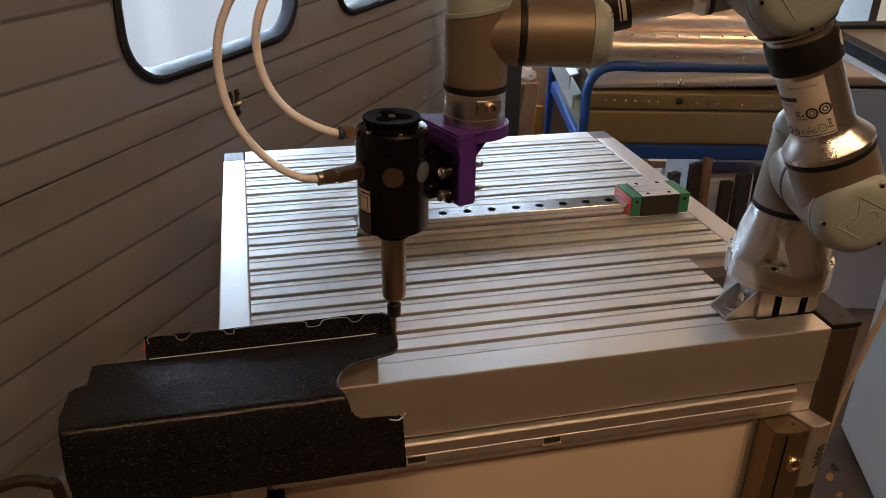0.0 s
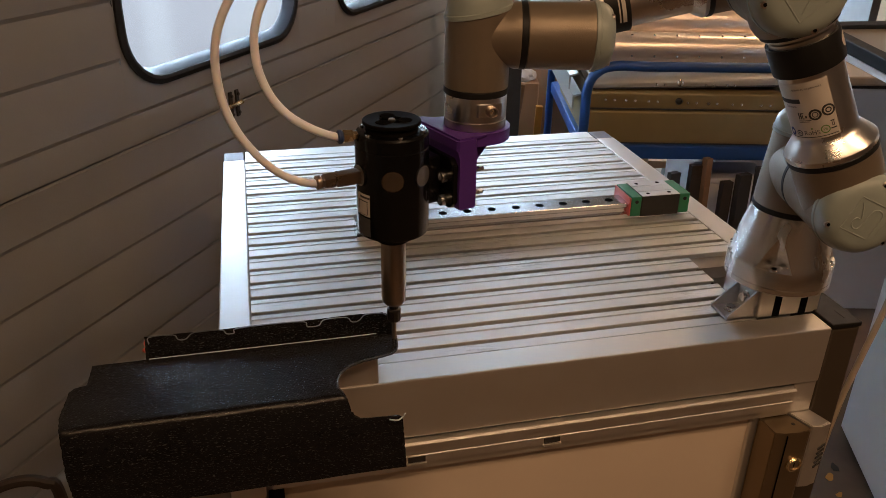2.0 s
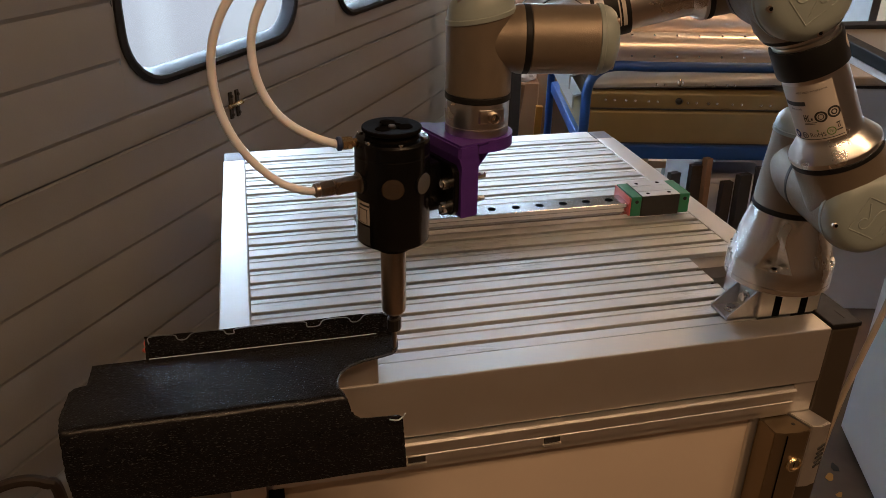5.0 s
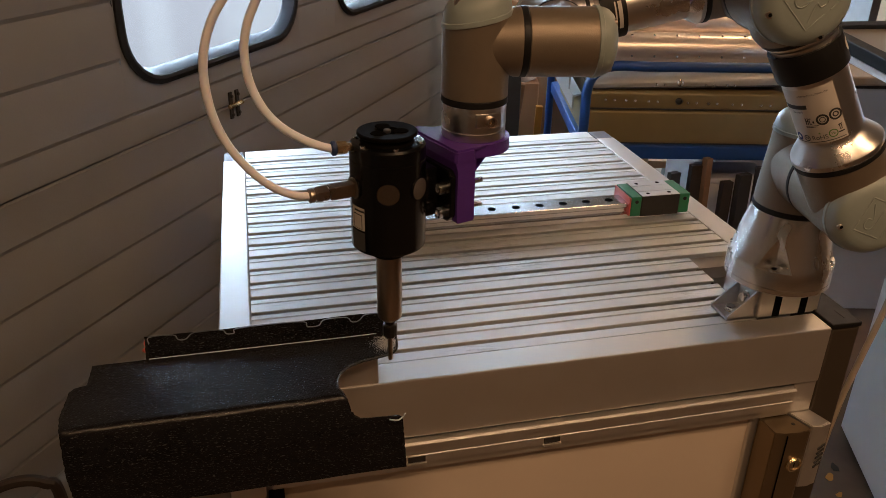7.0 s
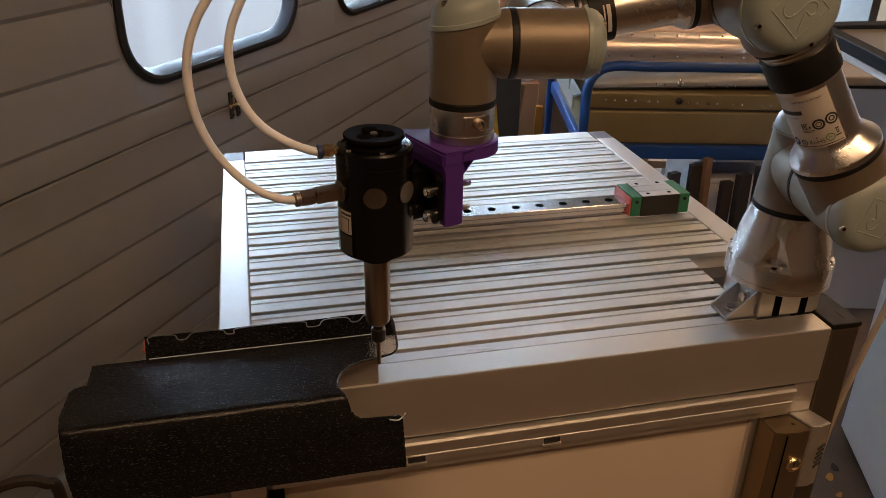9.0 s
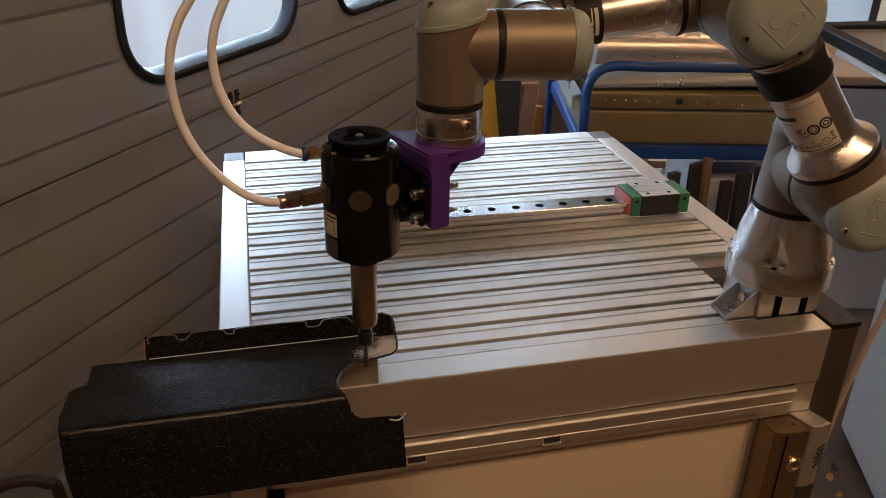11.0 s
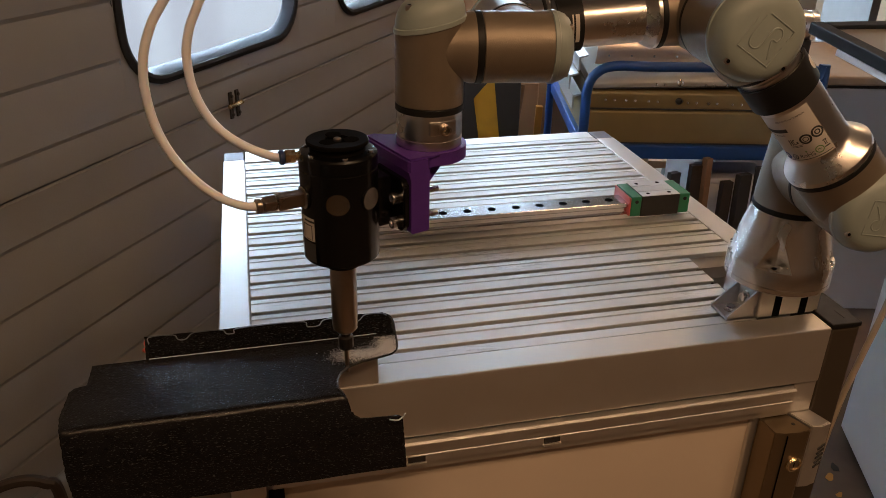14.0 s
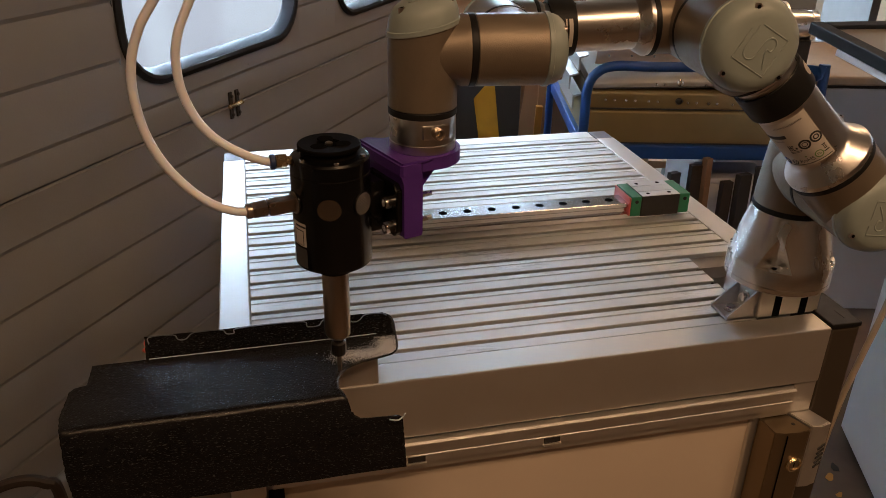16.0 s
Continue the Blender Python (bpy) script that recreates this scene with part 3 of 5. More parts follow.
# seconds and place of the tool flange
TOOL = [(0.0, 0.2888, 0.0622), (1.0, 0.2877, 0.0578), (2.0, 0.2869, 0.0527), (3.0, 0.2863, 0.0475), (4.0, 0.2855, 0.0418), (5.2, 0.2836, 0.0340),
        (6.5, 0.2800, 0.0270), (7.0, 0.2777, 0.0246), (8.0, 0.2714, 0.0212), (9.0, 0.2646, 0.0198), (10.2, 0.2565, 0.0183), (11.5, 0.2472, 0.0176),
        (12.5, 0.2400, 0.0170), (13.5, 0.2333, 0.0153), (14.5, 0.2273, 0.0124), (15.0, 0.2250, 0.0106), (15.5, 0.2233, 0.0081), (16.0, 0.2217, 0.0052)]


def flange_at(x, y, t):
    return Vector((x, y, 0.2839 - 0.0042 * t / 16))


def arm_poses(F):
    """The links' poses in the robot's own space for a flange at F that points straight down."""
    w = F - BASE
    wz = w.z + D6 - D1
    rho = math.sqrt(w.x ** 2 + w.y ** 2 - D4 ** 2)
    g = math.atan2(w.y, w.x) - math.atan2(D4, rho)
    r, n, up = Vector((math.cos(g), math.sin(g), 0)), Vector((-math.sin(g), math.cos(g), 0)), Vector((0, 0, 1))
    q = rho - D5
    d = math.hypot(q, wz)
    e = math.atan2(wz, q) + math.acos((d * d + A2 * A2 - A3 * A3) / (2 * d * A2))
    s = up * D1
    su = s + n * OFF_S
    el = su + A2 * (math.cos(e) * r + math.sin(e) * up)
    ef = el - n * OFF_E
    wj = s + q * r + wz * up
    wf = wj + n * (OFF_S - OFF_E)
    fd = wf - ef
    e2 = math.atan2(fd.z, fd.dot(r))
    w1 = wj + n * D4
    G = Matrix.Rotation(g, 4, "Z")

    def at(p, tilt=None):
        m = G if tilt is None else G @ Matrix.Rotation(math.pi / 2 - tilt, 4, "Y")
        return Matrix.Translation(p) @ m
    return {"shoulder": at(s), "upper_arm": at(su, e), "forearm": at(ef, e2), "wrist_one": at(w1), "wrist_two": at(w1 + D5 * r), "tool_flange": Matrix.Translation(F - BASE)}


POSE0 = arm_poses(flange_at(TOOL[0][1], TOOL[0][2], 0))
robot = thing("robot_arm", "grey and silver six-joint robot arm with pale green caps", "robot arm", Matrix.Translation(BASE))


def cap_mesh(r, h):
    b = NB()
    lathe(b, [(r, -0.002), (r + 0.0012, -0.0015), (r + 0.0012, 0.0025), (r, 0.0032), (r - 0.0008, h * 0.40), (r - 0.0026, h * 0.62), (r - 0.0060, h * 0.82), (r - 0.0115, h * 0.95), (r - 0.018, h), (0, h)], 48)
    return b


def cap_on(parent, r, h, m, logo=True, screws=(36, 156, 276), turned=0):
    c = part("joint_cap", cap_mesh(r, h), M_CAP, parent, "pale green plastic cap", m)
    for a in map(radians, screws):
        b = NB()
        cyl(b, 0.0036, h * 0.80 - 0.004, h * 0.88, 16, pose((r - 0.0078) * math.cos(a), (r - 0.0075) * math.sin(a), 0), 0.0006)
        part("screw", b, M_NOSE, c, "sunk steel screw")
        b = NB()
        cyl(b, 0.0020, h * 0.86, h * 0.895, 6, pose((r - 0.0078) * math.cos(a), (r - 0.0075) * math.sin(a), 0), 0.0002)
        part("socket", b, M_VOID, c)
    if logo:
        b = NB()
        k = r * 0.42
        tm_ = pose(0, 0, h, 0, 0, turned)
        corners = [(-1, 0.55), (-1, -1), (1, -1), (1, 0.1)], [(1, 0.45), (1, 1), (-0.6, 1)]
        loop = [(-0.72, 0.85), (-0.72, -0.2), (-0.60, -0.58), (-0.32, -0.70), (-0.06, -0.55), (0.02, -0.15), (0.02, 0.35), (0.14, 0.66), (0.42, 0.72), (0.64, 0.48), (0.56, 0.16), (0.30, 0.08), (0.74, -0.72)]
        for line_ in corners:
            for p, q in zip(line_, line_[1:]):
                sweep(b, [tm_ @ Vector((p[0] * k, p[1] * k, 0)), tm_ @ Vector((q[0] * k, q[1] * k, 0))], 0.0007, 8)
        sweep(b, [tm_ @ Vector((x * k, y * k, 0)) for x, y in loop], 0.0008, 8)
        part("raised_mark", b, M_CAP, c)
    return c


def elbow_tube(b, r, axis_len, neck_r, neck_len, m_axis, m_neck):
    cyl(b, r, axis_len[0], axis_len[1], 48, m_axis, 0.0015)
    lathe(b, [(0, 0), (neck_r, 0), (neck_r, neck_len), (0, neck_len)], 48, m_neck)


def wrap(bm, r, z0, z1, a0, a1, n=16):
    """A thin patch on a tube of radius r, between angles in degrees."""
    rows = [[bm.verts.new((r * math.cos(radians(a0 + (a1 - a0) * i / n)), r * math.sin(radians(a0 + (a1 - a0) * i / n)), z)) for i in range(n + 1)] for z in (z0, z1)]
    for i in range(n):
        bm.faces.new((rows[0][i], rows[0][i + 1], rows[1][i + 1], rows[1][i]))


# base
bm = NB()
lathe(bm, [(0, 0), (0.0625, 0), (0.064, 0.0015), (0.064, 0.0075), (0.0632, 0.008), (0.064, 0.0085), (0.064, 0.030), (0.0615, 0.036), (0.058, 0.050), (0.0475, 0.088), (0.0455, 0.094), (0, 0.094)], 72)
base = part("base", bm, M_BASE, robot, "machined aluminium conical base")
cut = NB()
for i in range(4):
    m = Matrix.Rotation(radians(228 + 90 * i), 4, "Z")
    v = [cut.verts.new(m @ Vector(p)) for p in ((0.075, -0.046, 0.0305), (0.075, 0.046, 0.0305), (0.0565, 0.0, 0.122), (0.0470, 0.0, 0.0305))]
    for f in ((0, 1, 3), (1, 2, 3), (2, 0, 3), (0, 2, 1)):
        cut.faces.new([v[k] for k in f])
cutter = new("cutter", mesh_of("cutter", cut, M_BASE))
cutter.parent = robot
bo = base.modifiers.new("pockets", "BOOLEAN")
bo.operation, bo.solver, bo.object = "DIFFERENCE", "EXACT", cutter
bpy.context.view_layer.update()
carved = bpy.data.meshes.new_from_object(base.evaluated_get(bpy.context.evaluated_depsgraph_get()))
base.modifiers.clear()
base.data = carved
carved.set_sharp_from_angle(angle=radians(30))
bpy.data.objects.remove(cutter)
for i in range(4):
    b = NB()
    cyl(b, 0.0058, 0.0290, 0.0325, 20, Matrix.Rotation(radians(228 + 90 * i), 4, "Z") @ pose(0.0565, 0, 0))
    bolt = part("bolt", b, M_STEEL, base)
    b = NB()
    cyl(b, 0.0036, 0.0318, 0.0329, 6, Matrix.Rotation(radians(228 + 90 * i), 4, "Z") @ pose(0.0565, 0, 0), 0.0001)
    part("socket", b, M_VOID, bolt)
bm = NB()
cyl(bm, 0.0462, 0.094, 0.101, 56)
part("seal_ring", bm, M_RUBBER, robot, "black seal ring")

# shoulder: joint axis along y, neck down
bm = NB()
lathe(bm, [(0, 0.0), (0.0400, 0.0), (0.0440, 0.030), (0.0445, 0.058), (0, 0.058)], 56, AY)
lathe(bm, [(0, -D1 + 0.101), (0.0452, -D1 + 0.101), (0.0450, -0.040), (0.0425, -0.010), (0.0395, 0.022), (0.0385, 0.040), (0, 0.040)], 56)
shoulder = part("shoulder", bm, M_GREY, robot, "grey lacquered shoulder housing", POSE0["shoulder"])
cap_on(shoulder, 0.0385, 0.024, pose(0, 0, 0.040), False)
bm = NB()
cyl(bm, 0.0448, 0.0565, 0.0625, 56, AY)
part("seal_ring", bm, M_RUBBER, shoulder)

# upper arm: along local z, caps towards +y
bm = NB()
cyl(bm, 0.0445, -0.0575, 0.026, 56, AY)
lathe(bm, [(0, 0), (0.0435, 0), (0.0440, 0.061), (0, 0.061)], 56)
upper = part("upper_arm", bm, M_GREY, robot, "upper arm with brushed tube and pale caps", POSE0["upper_arm"])
cap_on(upper, 0.0445, 0.023, pose(0, 0.026, 0) @ AY @ pose(0, 0, 0, 0, 0, -50))
bm = NB()
cyl(bm, 0.0448, 0.061, 0.0675, 56)
part("seal_ring", bm, M_RUBBER, upper)
bm = NB()
lathe(bm, [(0, 0.0675), (0.0445, 0.0675), (0.0450, 0.0682), (0.0450, 0.0730), (0.0440, 0.0748), (0.0345, 0.0865), (0.0326, 0.0890), (0.0316, 0.0915), (0.0312, 0.0940), (0.0312, 0.196), (0.034, 0.199), (0.034, 0.2025), (0, 0.2025)], 64)
tube = part("tube", bm, M_TUBE, upper, "brushed aluminium tube with flared collar")
bm = NB()
lathe(bm, [(0.0315, 0.162), (0.0345, 0.162), (0.0348, 0.164), (0.0348, 0.190), (0.0345, 0.192), (0.0315, 0.192)], 56)
band = part("band", bm, M_RUBBER, upper, "black rubber band round the tube")
bm = NB()
cyl(bm, 0.0375, 0.2025, 0.2075, 56)
part("seal_ring", bm, M_RUBBER, upper)
bm = NB()
cyl(bm, 0.0445, -0.0445, 0.021, 56, pose(0, 0, A2) @ AY)
lathe(bm, [(0, 0.2075), (0.0395, 0.2075), (0.0425, 0.216), (0.0435, A2), (0, A2)], 56)
part("elbow_housing", bm, M_GREY, upper)
cap_on(upper, 0.0445, 0.025, pose(0, 0.021, A2) @ AY @ pose(0, 0, 0, 0, 0, 30), True, (58, -37, -155), 75)


def ring_mark(bm, r, ac, zc, rad, wid, n=20):
    """A thin ring drawn on the tube."""
    def p(rr, a):
        ang = radians(ac) + rr * math.cos(a) / r
        return (r * math.cos(ang), r * math.sin(ang), zc + rr * math.sin(a))
    v = [[bm.verts.new(p(rr, 2 * math.pi * i / n)) for i in range(n)] for rr in (rad, rad - wid)]
    for i in range(n):
        j = (i + 1) % n
        bm.faces.new((v[0][i], v[0][j], v[1][j], v[1][i]))


# sticker on the tube: A_C is the way that faces the table's front
A_C, R_L = 62, 0.0314
bm = NB()
wrap(bm, R_L, 0.094, 0.156, A_C - 84, A_C + 33)
sticker = part("type_label", bm, M_LABEL, upper, "cream paper type label with test marks")
bm = NB()
r = R_L + 0.0002
wrap(bm, r, 0.1345, 0.1392, A_C - 70, A_C - 21)
wrap(bm, r, 0.0958, 0.0966, A_C - 70, A_C + 30)
wrap(bm, r, 0.1150, 0.1156, A_C - 32, A_C - 9, 4)
wrap(bm, r, 0.1135, 0.1141, A_C - 32, A_C - 12, 4)
for a0, a1, z0, z1 in ((-31, -29, 0.117, 0.1245), (-29, -25, 0.1203, 0.1213), (-27, -25.4, 0.117, 0.1206), (-27, -25.4, 0.1209, 0.1245), (-24, -20, 0.117, 0.1180), (-24, -22.6, 0.117, 0.1240), (-24, -20, 0.1230, 0.1240), (-18.5, -15.5, 0.1180, 0.1205),
                       (19, 29, 0.1015, 0.1028), (21.5, 26.5, 0.1045, 0.1052), (22, 23.2, 0.1045, 0.1100), (25, 26.2, 0.1045, 0.1100), (20.5, 27.5, 0.1096, 0.1106)):
    wrap(bm, r, z0, z1, A_C + a0, A_C + a1, 3)
for a, z, w, wd in ((-1, 0.1205, 0.0060, 0.0020), (-1, 0.1205, 0.0030, 0.0008), (22, 0.1222, 0.0062, 0.0019), (22, 0.1222, 0.0030, 0.0012), (-38, 0.1010, 0.0036, 0.0010), (-38, 0.1010, 0.0016, 0.0008)):
    ring_mark(bm, r, A_C + a, z, w, wd)
part("printing", bm, M_INK, sticker, "black printing")
bm = NB()
ring_mark(bm, r, A_C + 10, 0.1030, 0.0044, 0.0010)
wrap(bm, r, 0.1050, 0.1068, A_C - 14, A_C - 11, 3)
M_GREENINK = mat("green_ink", (0.12, 0.25, 0.05), 0.6)
part("printing", bm, M_GREENINK, sticker, "green ring mark")
bm = NB()
ring_mark(bm, r, A_C - 57, 0.1015, 0.0046, 0.0024)
part("printing", bm, mat("blue_ink", (0.02, 0.05, 0.20), 0.6), sticker, "blue ring mark")


def lettering(body, size, ac, z, ma):
    """Words wrapped round the tube."""
    fc = bpy.data.curves.new("lettering", "FONT")
    fc.body, fc.size, fc.align_x, fc.align_y = body, size, "CENTER", "CENTER"
    to = new("lettering", fc)
    bpy.context.view_layer.update()
    tm = bpy.data.meshes.new_from_object(to.evaluated_get(bpy.context.evaluated_depsgraph_get()))
    bpy.data.objects.remove(to)
    for v in tm.vertices:
        a = radians(ac) + v.co.x / r
        v.co = Vector((r * math.cos(a), r * math.sin(a), z + v.co.y))
    tm.materials.clear()
    tm.materials.append(ma)
    part("lettering", tm, None, sticker)


lettering("RoHS", 0.0068, A_C - 14, 0.1010, M_INK)
lettering("Pb", 0.0042, A_C + 10, 0.1030, M_GREENINK)
lettering("Denmark", 0.0034, A_C - 42, 0.1310, M_INK)
lettering("ASSEMBLED IN DENMARK", 0.0026, A_C - 6, 0.1490, M_INK)
bm = NB()
ring_mark(bm, 0.0350, 152, 0.179, 0.0075, 0.0074)
part("sticker", bm, M_LABEL, upper, "small round white sticker")

# forearm: along local z, caps away from the camera side
bm = NB()
cyl(bm, 0.0425, -0.030, 0.046, 56, AY)
lathe(bm, [(0, 0), (0.034, 0), (0.032, 0.050), (0, 0.050)], 48)
fore = part("forearm", bm, M_GREY, robot, "forearm with brushed aluminium tube", POSE0["forearm"])
cap_on(fore, 0.0425, 0.018, pose(0, -0.030, 0) @ pose(0, 0, 0, 90, 0, 0), False)
bm = NB()
cyl(bm, 0.0443, 0.0425, 0.048, 56, AY)
part("seal_ring", bm, M_RUBBER, fore)
bm = NB()
cyl(bm, 0.0335, 0.050, 0.056, 48)
part("seal_ring", bm, M_RUBBER, fore)
bm = NB()
lathe(bm, [(0, 0.056), (0.033, 0.056), (0.0332, 0.060), (0.0285, 0.068), (0.0255, 0.071), (0.0255, 0.166), (0.027, 0.168), (0.027, 0.172), (0, 0.172)], 56)
part("tube", bm, M_TUBE, fore)
bm = NB()
lathe(bm, [(0.0257, 0.136), (0.0285, 0.136), (0.0287, 0.138), (0.0287, 0.160), (0.0285, 0.162), (0.0257, 0.162)], 48)
fband = part("band", bm, M_RUBBER, fore, "black rubber band with a pale mark")
bm = NB()
wrap(bm, 0.0289, 0.141, 0.145, 60, 118)
wrap(bm, 0.0289, 0.147, 0.1485, 60, 118)
part("pale_mark", bm, M_LABEL, fband, "pale printed bar")
bm = NB()
cyl(bm, 0.030, 0.172, 0.176, 48)
part("seal_ring", bm, M_RUBBER, fore)
bm = NB()
lathe(bm, [(0, 0.176), (0.029, 0.176), (0.0315, A3), (0, A3)], 48)
cyl(bm, 0.033, -0.026, 0.040, 48, pose(0, 0, A3) @ AY)
part("wrist_housing", bm, M_TUBE, fore)
cap_on(fore, 0.033, 0.016, pose(0, -0.026, A3) @ pose(0, 0, 0, 90, 0, 0), False)
bm = NB()
cyl(bm, 0.0333, 0.040, 0.045, 48, pose(0, 0, A3) @ AY)
part("seal_ring", bm, M_RUBBER, fore)

# wrist one: joint axis along x, neck towards -y
bm = NB()
cyl(bm, 0.0330, -0.028, 0.038, 56, AX)
lathe(bm, [(0, 0), (0.032, 0), (0.0325, 0.040), (0, 0.040)], 48, pose(0, 0, 0, 90, 0, 0))
w1 = part("wrist_one", bm, M_GREY, robot, "grey cylindrical wrist housing with pale cap", POSE0["wrist_one"])
cap_on(w1, 0.0330, 0.019, pose(-0.028, 0, 0) @ pose(0, 0, 0, 0, -90, 0), False)
bm = NB()
cyl(bm, 0.0333, 0.038, 0.0445, 56, AX)
part("seal_ring", bm, M_RUBBER, w1)
bm = NB()
lathe(bm, [(0.0332, -0.029), (0.0336, -0.029), (0.0336, -0.0275), (0.0332, -0.0275)], 56, AX)
part("rim", bm, M_TUBE, w1)

# wrist two: joint axis up, neck towards -x
bm = NB()
for v in cyl(bm, 0.0325, -0.051, 0.022, 56):
    if v.co.z > 0:
        v.co.z -= 0.20 * v.co.x
lathe(bm, [(0, 0.0), (0.030, 0.0), (0.0305, 0.030), (0.0328, 0.036), (0.0328, 0.0408), (0, 0.0408)], 56, pose(0, 0, 0, 0, -90, 0))
w2 = part("wrist_two", bm, M_GREY, robot, "grey upright wrist housing with pale cap", POSE0["wrist_two"])
slanted = cap_on(w2, 0.0325, 0.026, pose(0, 0, 0.022), True)
for ob in (slanted, *slanted.children):
    for v in ob.data.vertices:
        v.co.z -= 0.20 * v.co.x

bm = NB()
cyl(bm, 0.0328, -0.0575, -0.051, 56)
part("seal_ring", bm, M_RUBBER, w2)

# tool flange
bm = NB()
lathe(bm, [(0, 0.0245), (0.0315, 0.0245), (0.0318, 0.0235), (0.0318, 0.001), (0.0312, 0.0004), (0.0312, -0.0004), (0.0318, -0.001), (0.0318, -0.0086), (0.0312, -0.0092), (0, -0.0092)], 64)
fl = part("tool_flange", bm, M_TUBE, robot, "brushed silver tool flange", POSE0["tool_flange"])
bm = NB()
m = Matrix.Rotation(radians(-78), 4, "Z")
box(bm, 0.0265, 0.0326, -0.0135, 0.0135, 0.0065, 0.0200, 0.0012, m)
part("connector_seat", bm, M_TUBE, fl, "flat connector seat")
bm = NB()
lathe(bm, [(0.0, 0.0305), (0.0036, 0.0305), (0.0036, 0.0385), (0.0048, 0.0385), (0.0048, 0.0395), (0.0056, 0.0390), (0.0056, 0.031)], 24, m @ pose(0, 0, 0.013) @ AX)
conn = part("connector", bm, M_NOSE, fl, "round metal plug socket")
bm = NB()
for i in range(6):
    cyl(bm, 0.0007, 0.0305, 0.0345, 8, m @ pose(0, 0.0021 * math.cos(i * 1.0472), 0.013 + 0.0021 * math.sin(i * 1.0472)) @ AX, 0.0002)
part("pin", bm, M_BRASS, conn)

# ---- tool ----
# (u, v, z): u from the flange to the spindle, v across
TU, TV = Vector((-0.9397, -0.3420, 0)), Vector((0.3420, -0.9397, 0))
TOOL_M = Matrix((TU, TV, (0, 0, 1))).transposed().to_4x4()
SPU = 0.0985
F0 = flange_at(TOOL[0][1], TOOL[0][2], 0)


def tool_pose(F):
    return Matrix.Translation(F) @ TOOL_M


mount = thing("tool_mount", "purple printed plastic bracket under the robot flange", "bracket", tool_pose(F0))
bm = NB()
poly = [(0.0450, -0.050), (0.0450, 0.034), (0.0430, 0.037), (0.024, 0.037), (0.021, 0.034), (0.010, 0.0352)]
poly += [(0.0365 * math.cos(radians(a)), 0.0365 * math.sin(radians(a))) for a in range(78, 292, 9)]
poly += [(0.024, -0.038), (0.033, -0.052)]
prism(bm, poly, -0.0215, -0.0094)
bmesh.ops.bevel(bm, geom=[e for e in bm.edges if e.verts[0].co.z > -0.01 and e.verts[1].co.z > -0.01], offset=0.0022, segments=2, affect="EDGES")
part("top_plate", bm, M_PURPLE, mount)
bm = NB()
prism(bm, [(0.0110, -0.0215), (0.0340, -0.0215), (0.0312, -0.030), (0.0312, -0.083), (0.0300, -0.0848), (0.0125, -0.0848), (0.0110, -0.083)], -0.0365, 0.046, pose(0.0110, 0, 0) @ Matrix(((1, 0, 0, 0), (0, 0, -1, 0), (0, 1, 0, 0), (0, 0, 0, 1))))
part("upright_plate", bm, M_PURPLE, mount)
bm = NB()
prism(bm, [(0.0110, -0.0215), (-0.012, -0.0215), (0.0110, -0.046)], -0.026, -0.010, pose(0.0110, 0, 0) @ Matrix(((1, 0, 0, 0), (0, 0, -1, 0), (0, 1, 0, 0), (0, 0, 0, 1))))
part("gusset", bm, M_PURPLE, mount)

spindle = thing("air_spindle", "black pneumatic milling spindle with mesh vents and steel nose", "milling spindle", tool_pose(F0))
SP = pose(SPU, 0, 0.0035) @ Matrix.Diagonal((1.04, 1.04, 1.0, 1.0))
bm = NB()
lathe(bm, [(0, -0.0025), (0.0305, -0.0025), (0.0330, -0.0035), (0.0346, -0.0055), (0.0349, -0.008), (0.0349, -0.0165), (0.0345, -0.017), (0.0345, -0.018), (0.0350, -0.0185), (0.0350, -0.1058),
           (0.0347, -0.1070), (0.0340, -0.1079), (0.020, -0.1086), (0.0165, -0.1100), (0.0165, -0.120), (0, -0.120)], 72, SP)
body = part("body", bm, M_BLACK, spindle, "glossy black anodised body")
bm = NB()
lathe(bm, [(0.011, -0.002), (0.011, 0.0065), (0.0265, 0.0072), (0.0275, 0.0064), (0.0275, 0.0040), (0.0255, 0.0025), (0.0245, -0.0005), (0.025, -0.0026), (0.011, -0.0026)], 64, SP)
part("top_disc", bm, mat("satin_black", (0.006, 0.005, 0.004), 0.6, 0.0, spec=0.03), spindle, "satin black top disc with trefoil opening")
bm = NB()
cyl(bm, 0.0112, -0.006, 0.0045, 32, SP)
part("core", bm, M_VOID, spindle)
bm = NB()
cyl(bm, 0.0034, 0.0040, 0.0078, 16, SP)
part("shaft_end", bm, M_NOSE, spindle, "bare steel shaft end")
# the lobes are not cut: black discs on top draw their shade
for i in range(3):
    a = radians(20 + 120 * i)
    bm = NB()
    cyl(bm, 0.0072, 0.0045, 0.0074, 20, SP @ pose(0.0125 * math.cos(a), 0.0125 * math.sin(a), 0))
    part("lobe", bm, M_VOID, spindle, "black disc for the shade in the opening's lobe")
for i in range(6):
    a = radians(15 + 60 * i)
    bm = NB()
    cyl(bm, 0.0026, -0.0045, -0.0012, 14, SP @ pose(0.0300 * math.cos(a), 0.0300 * math.sin(a), 0), 0.0005)
    part("screw", bm, M_STEEL, spindle)
bm = NB()
lathe(bm, [(0, -0.119), (0.0118, -0.119), (0.0125, -0.121), (0.0125, -0.187), (0.0118, -0.193), (0.0085, -0.197), (0, -0.197)], 40, SP)
part("nose", bm, M_NOSE, spindle, "bare steel spindle nose")
bm = NB()
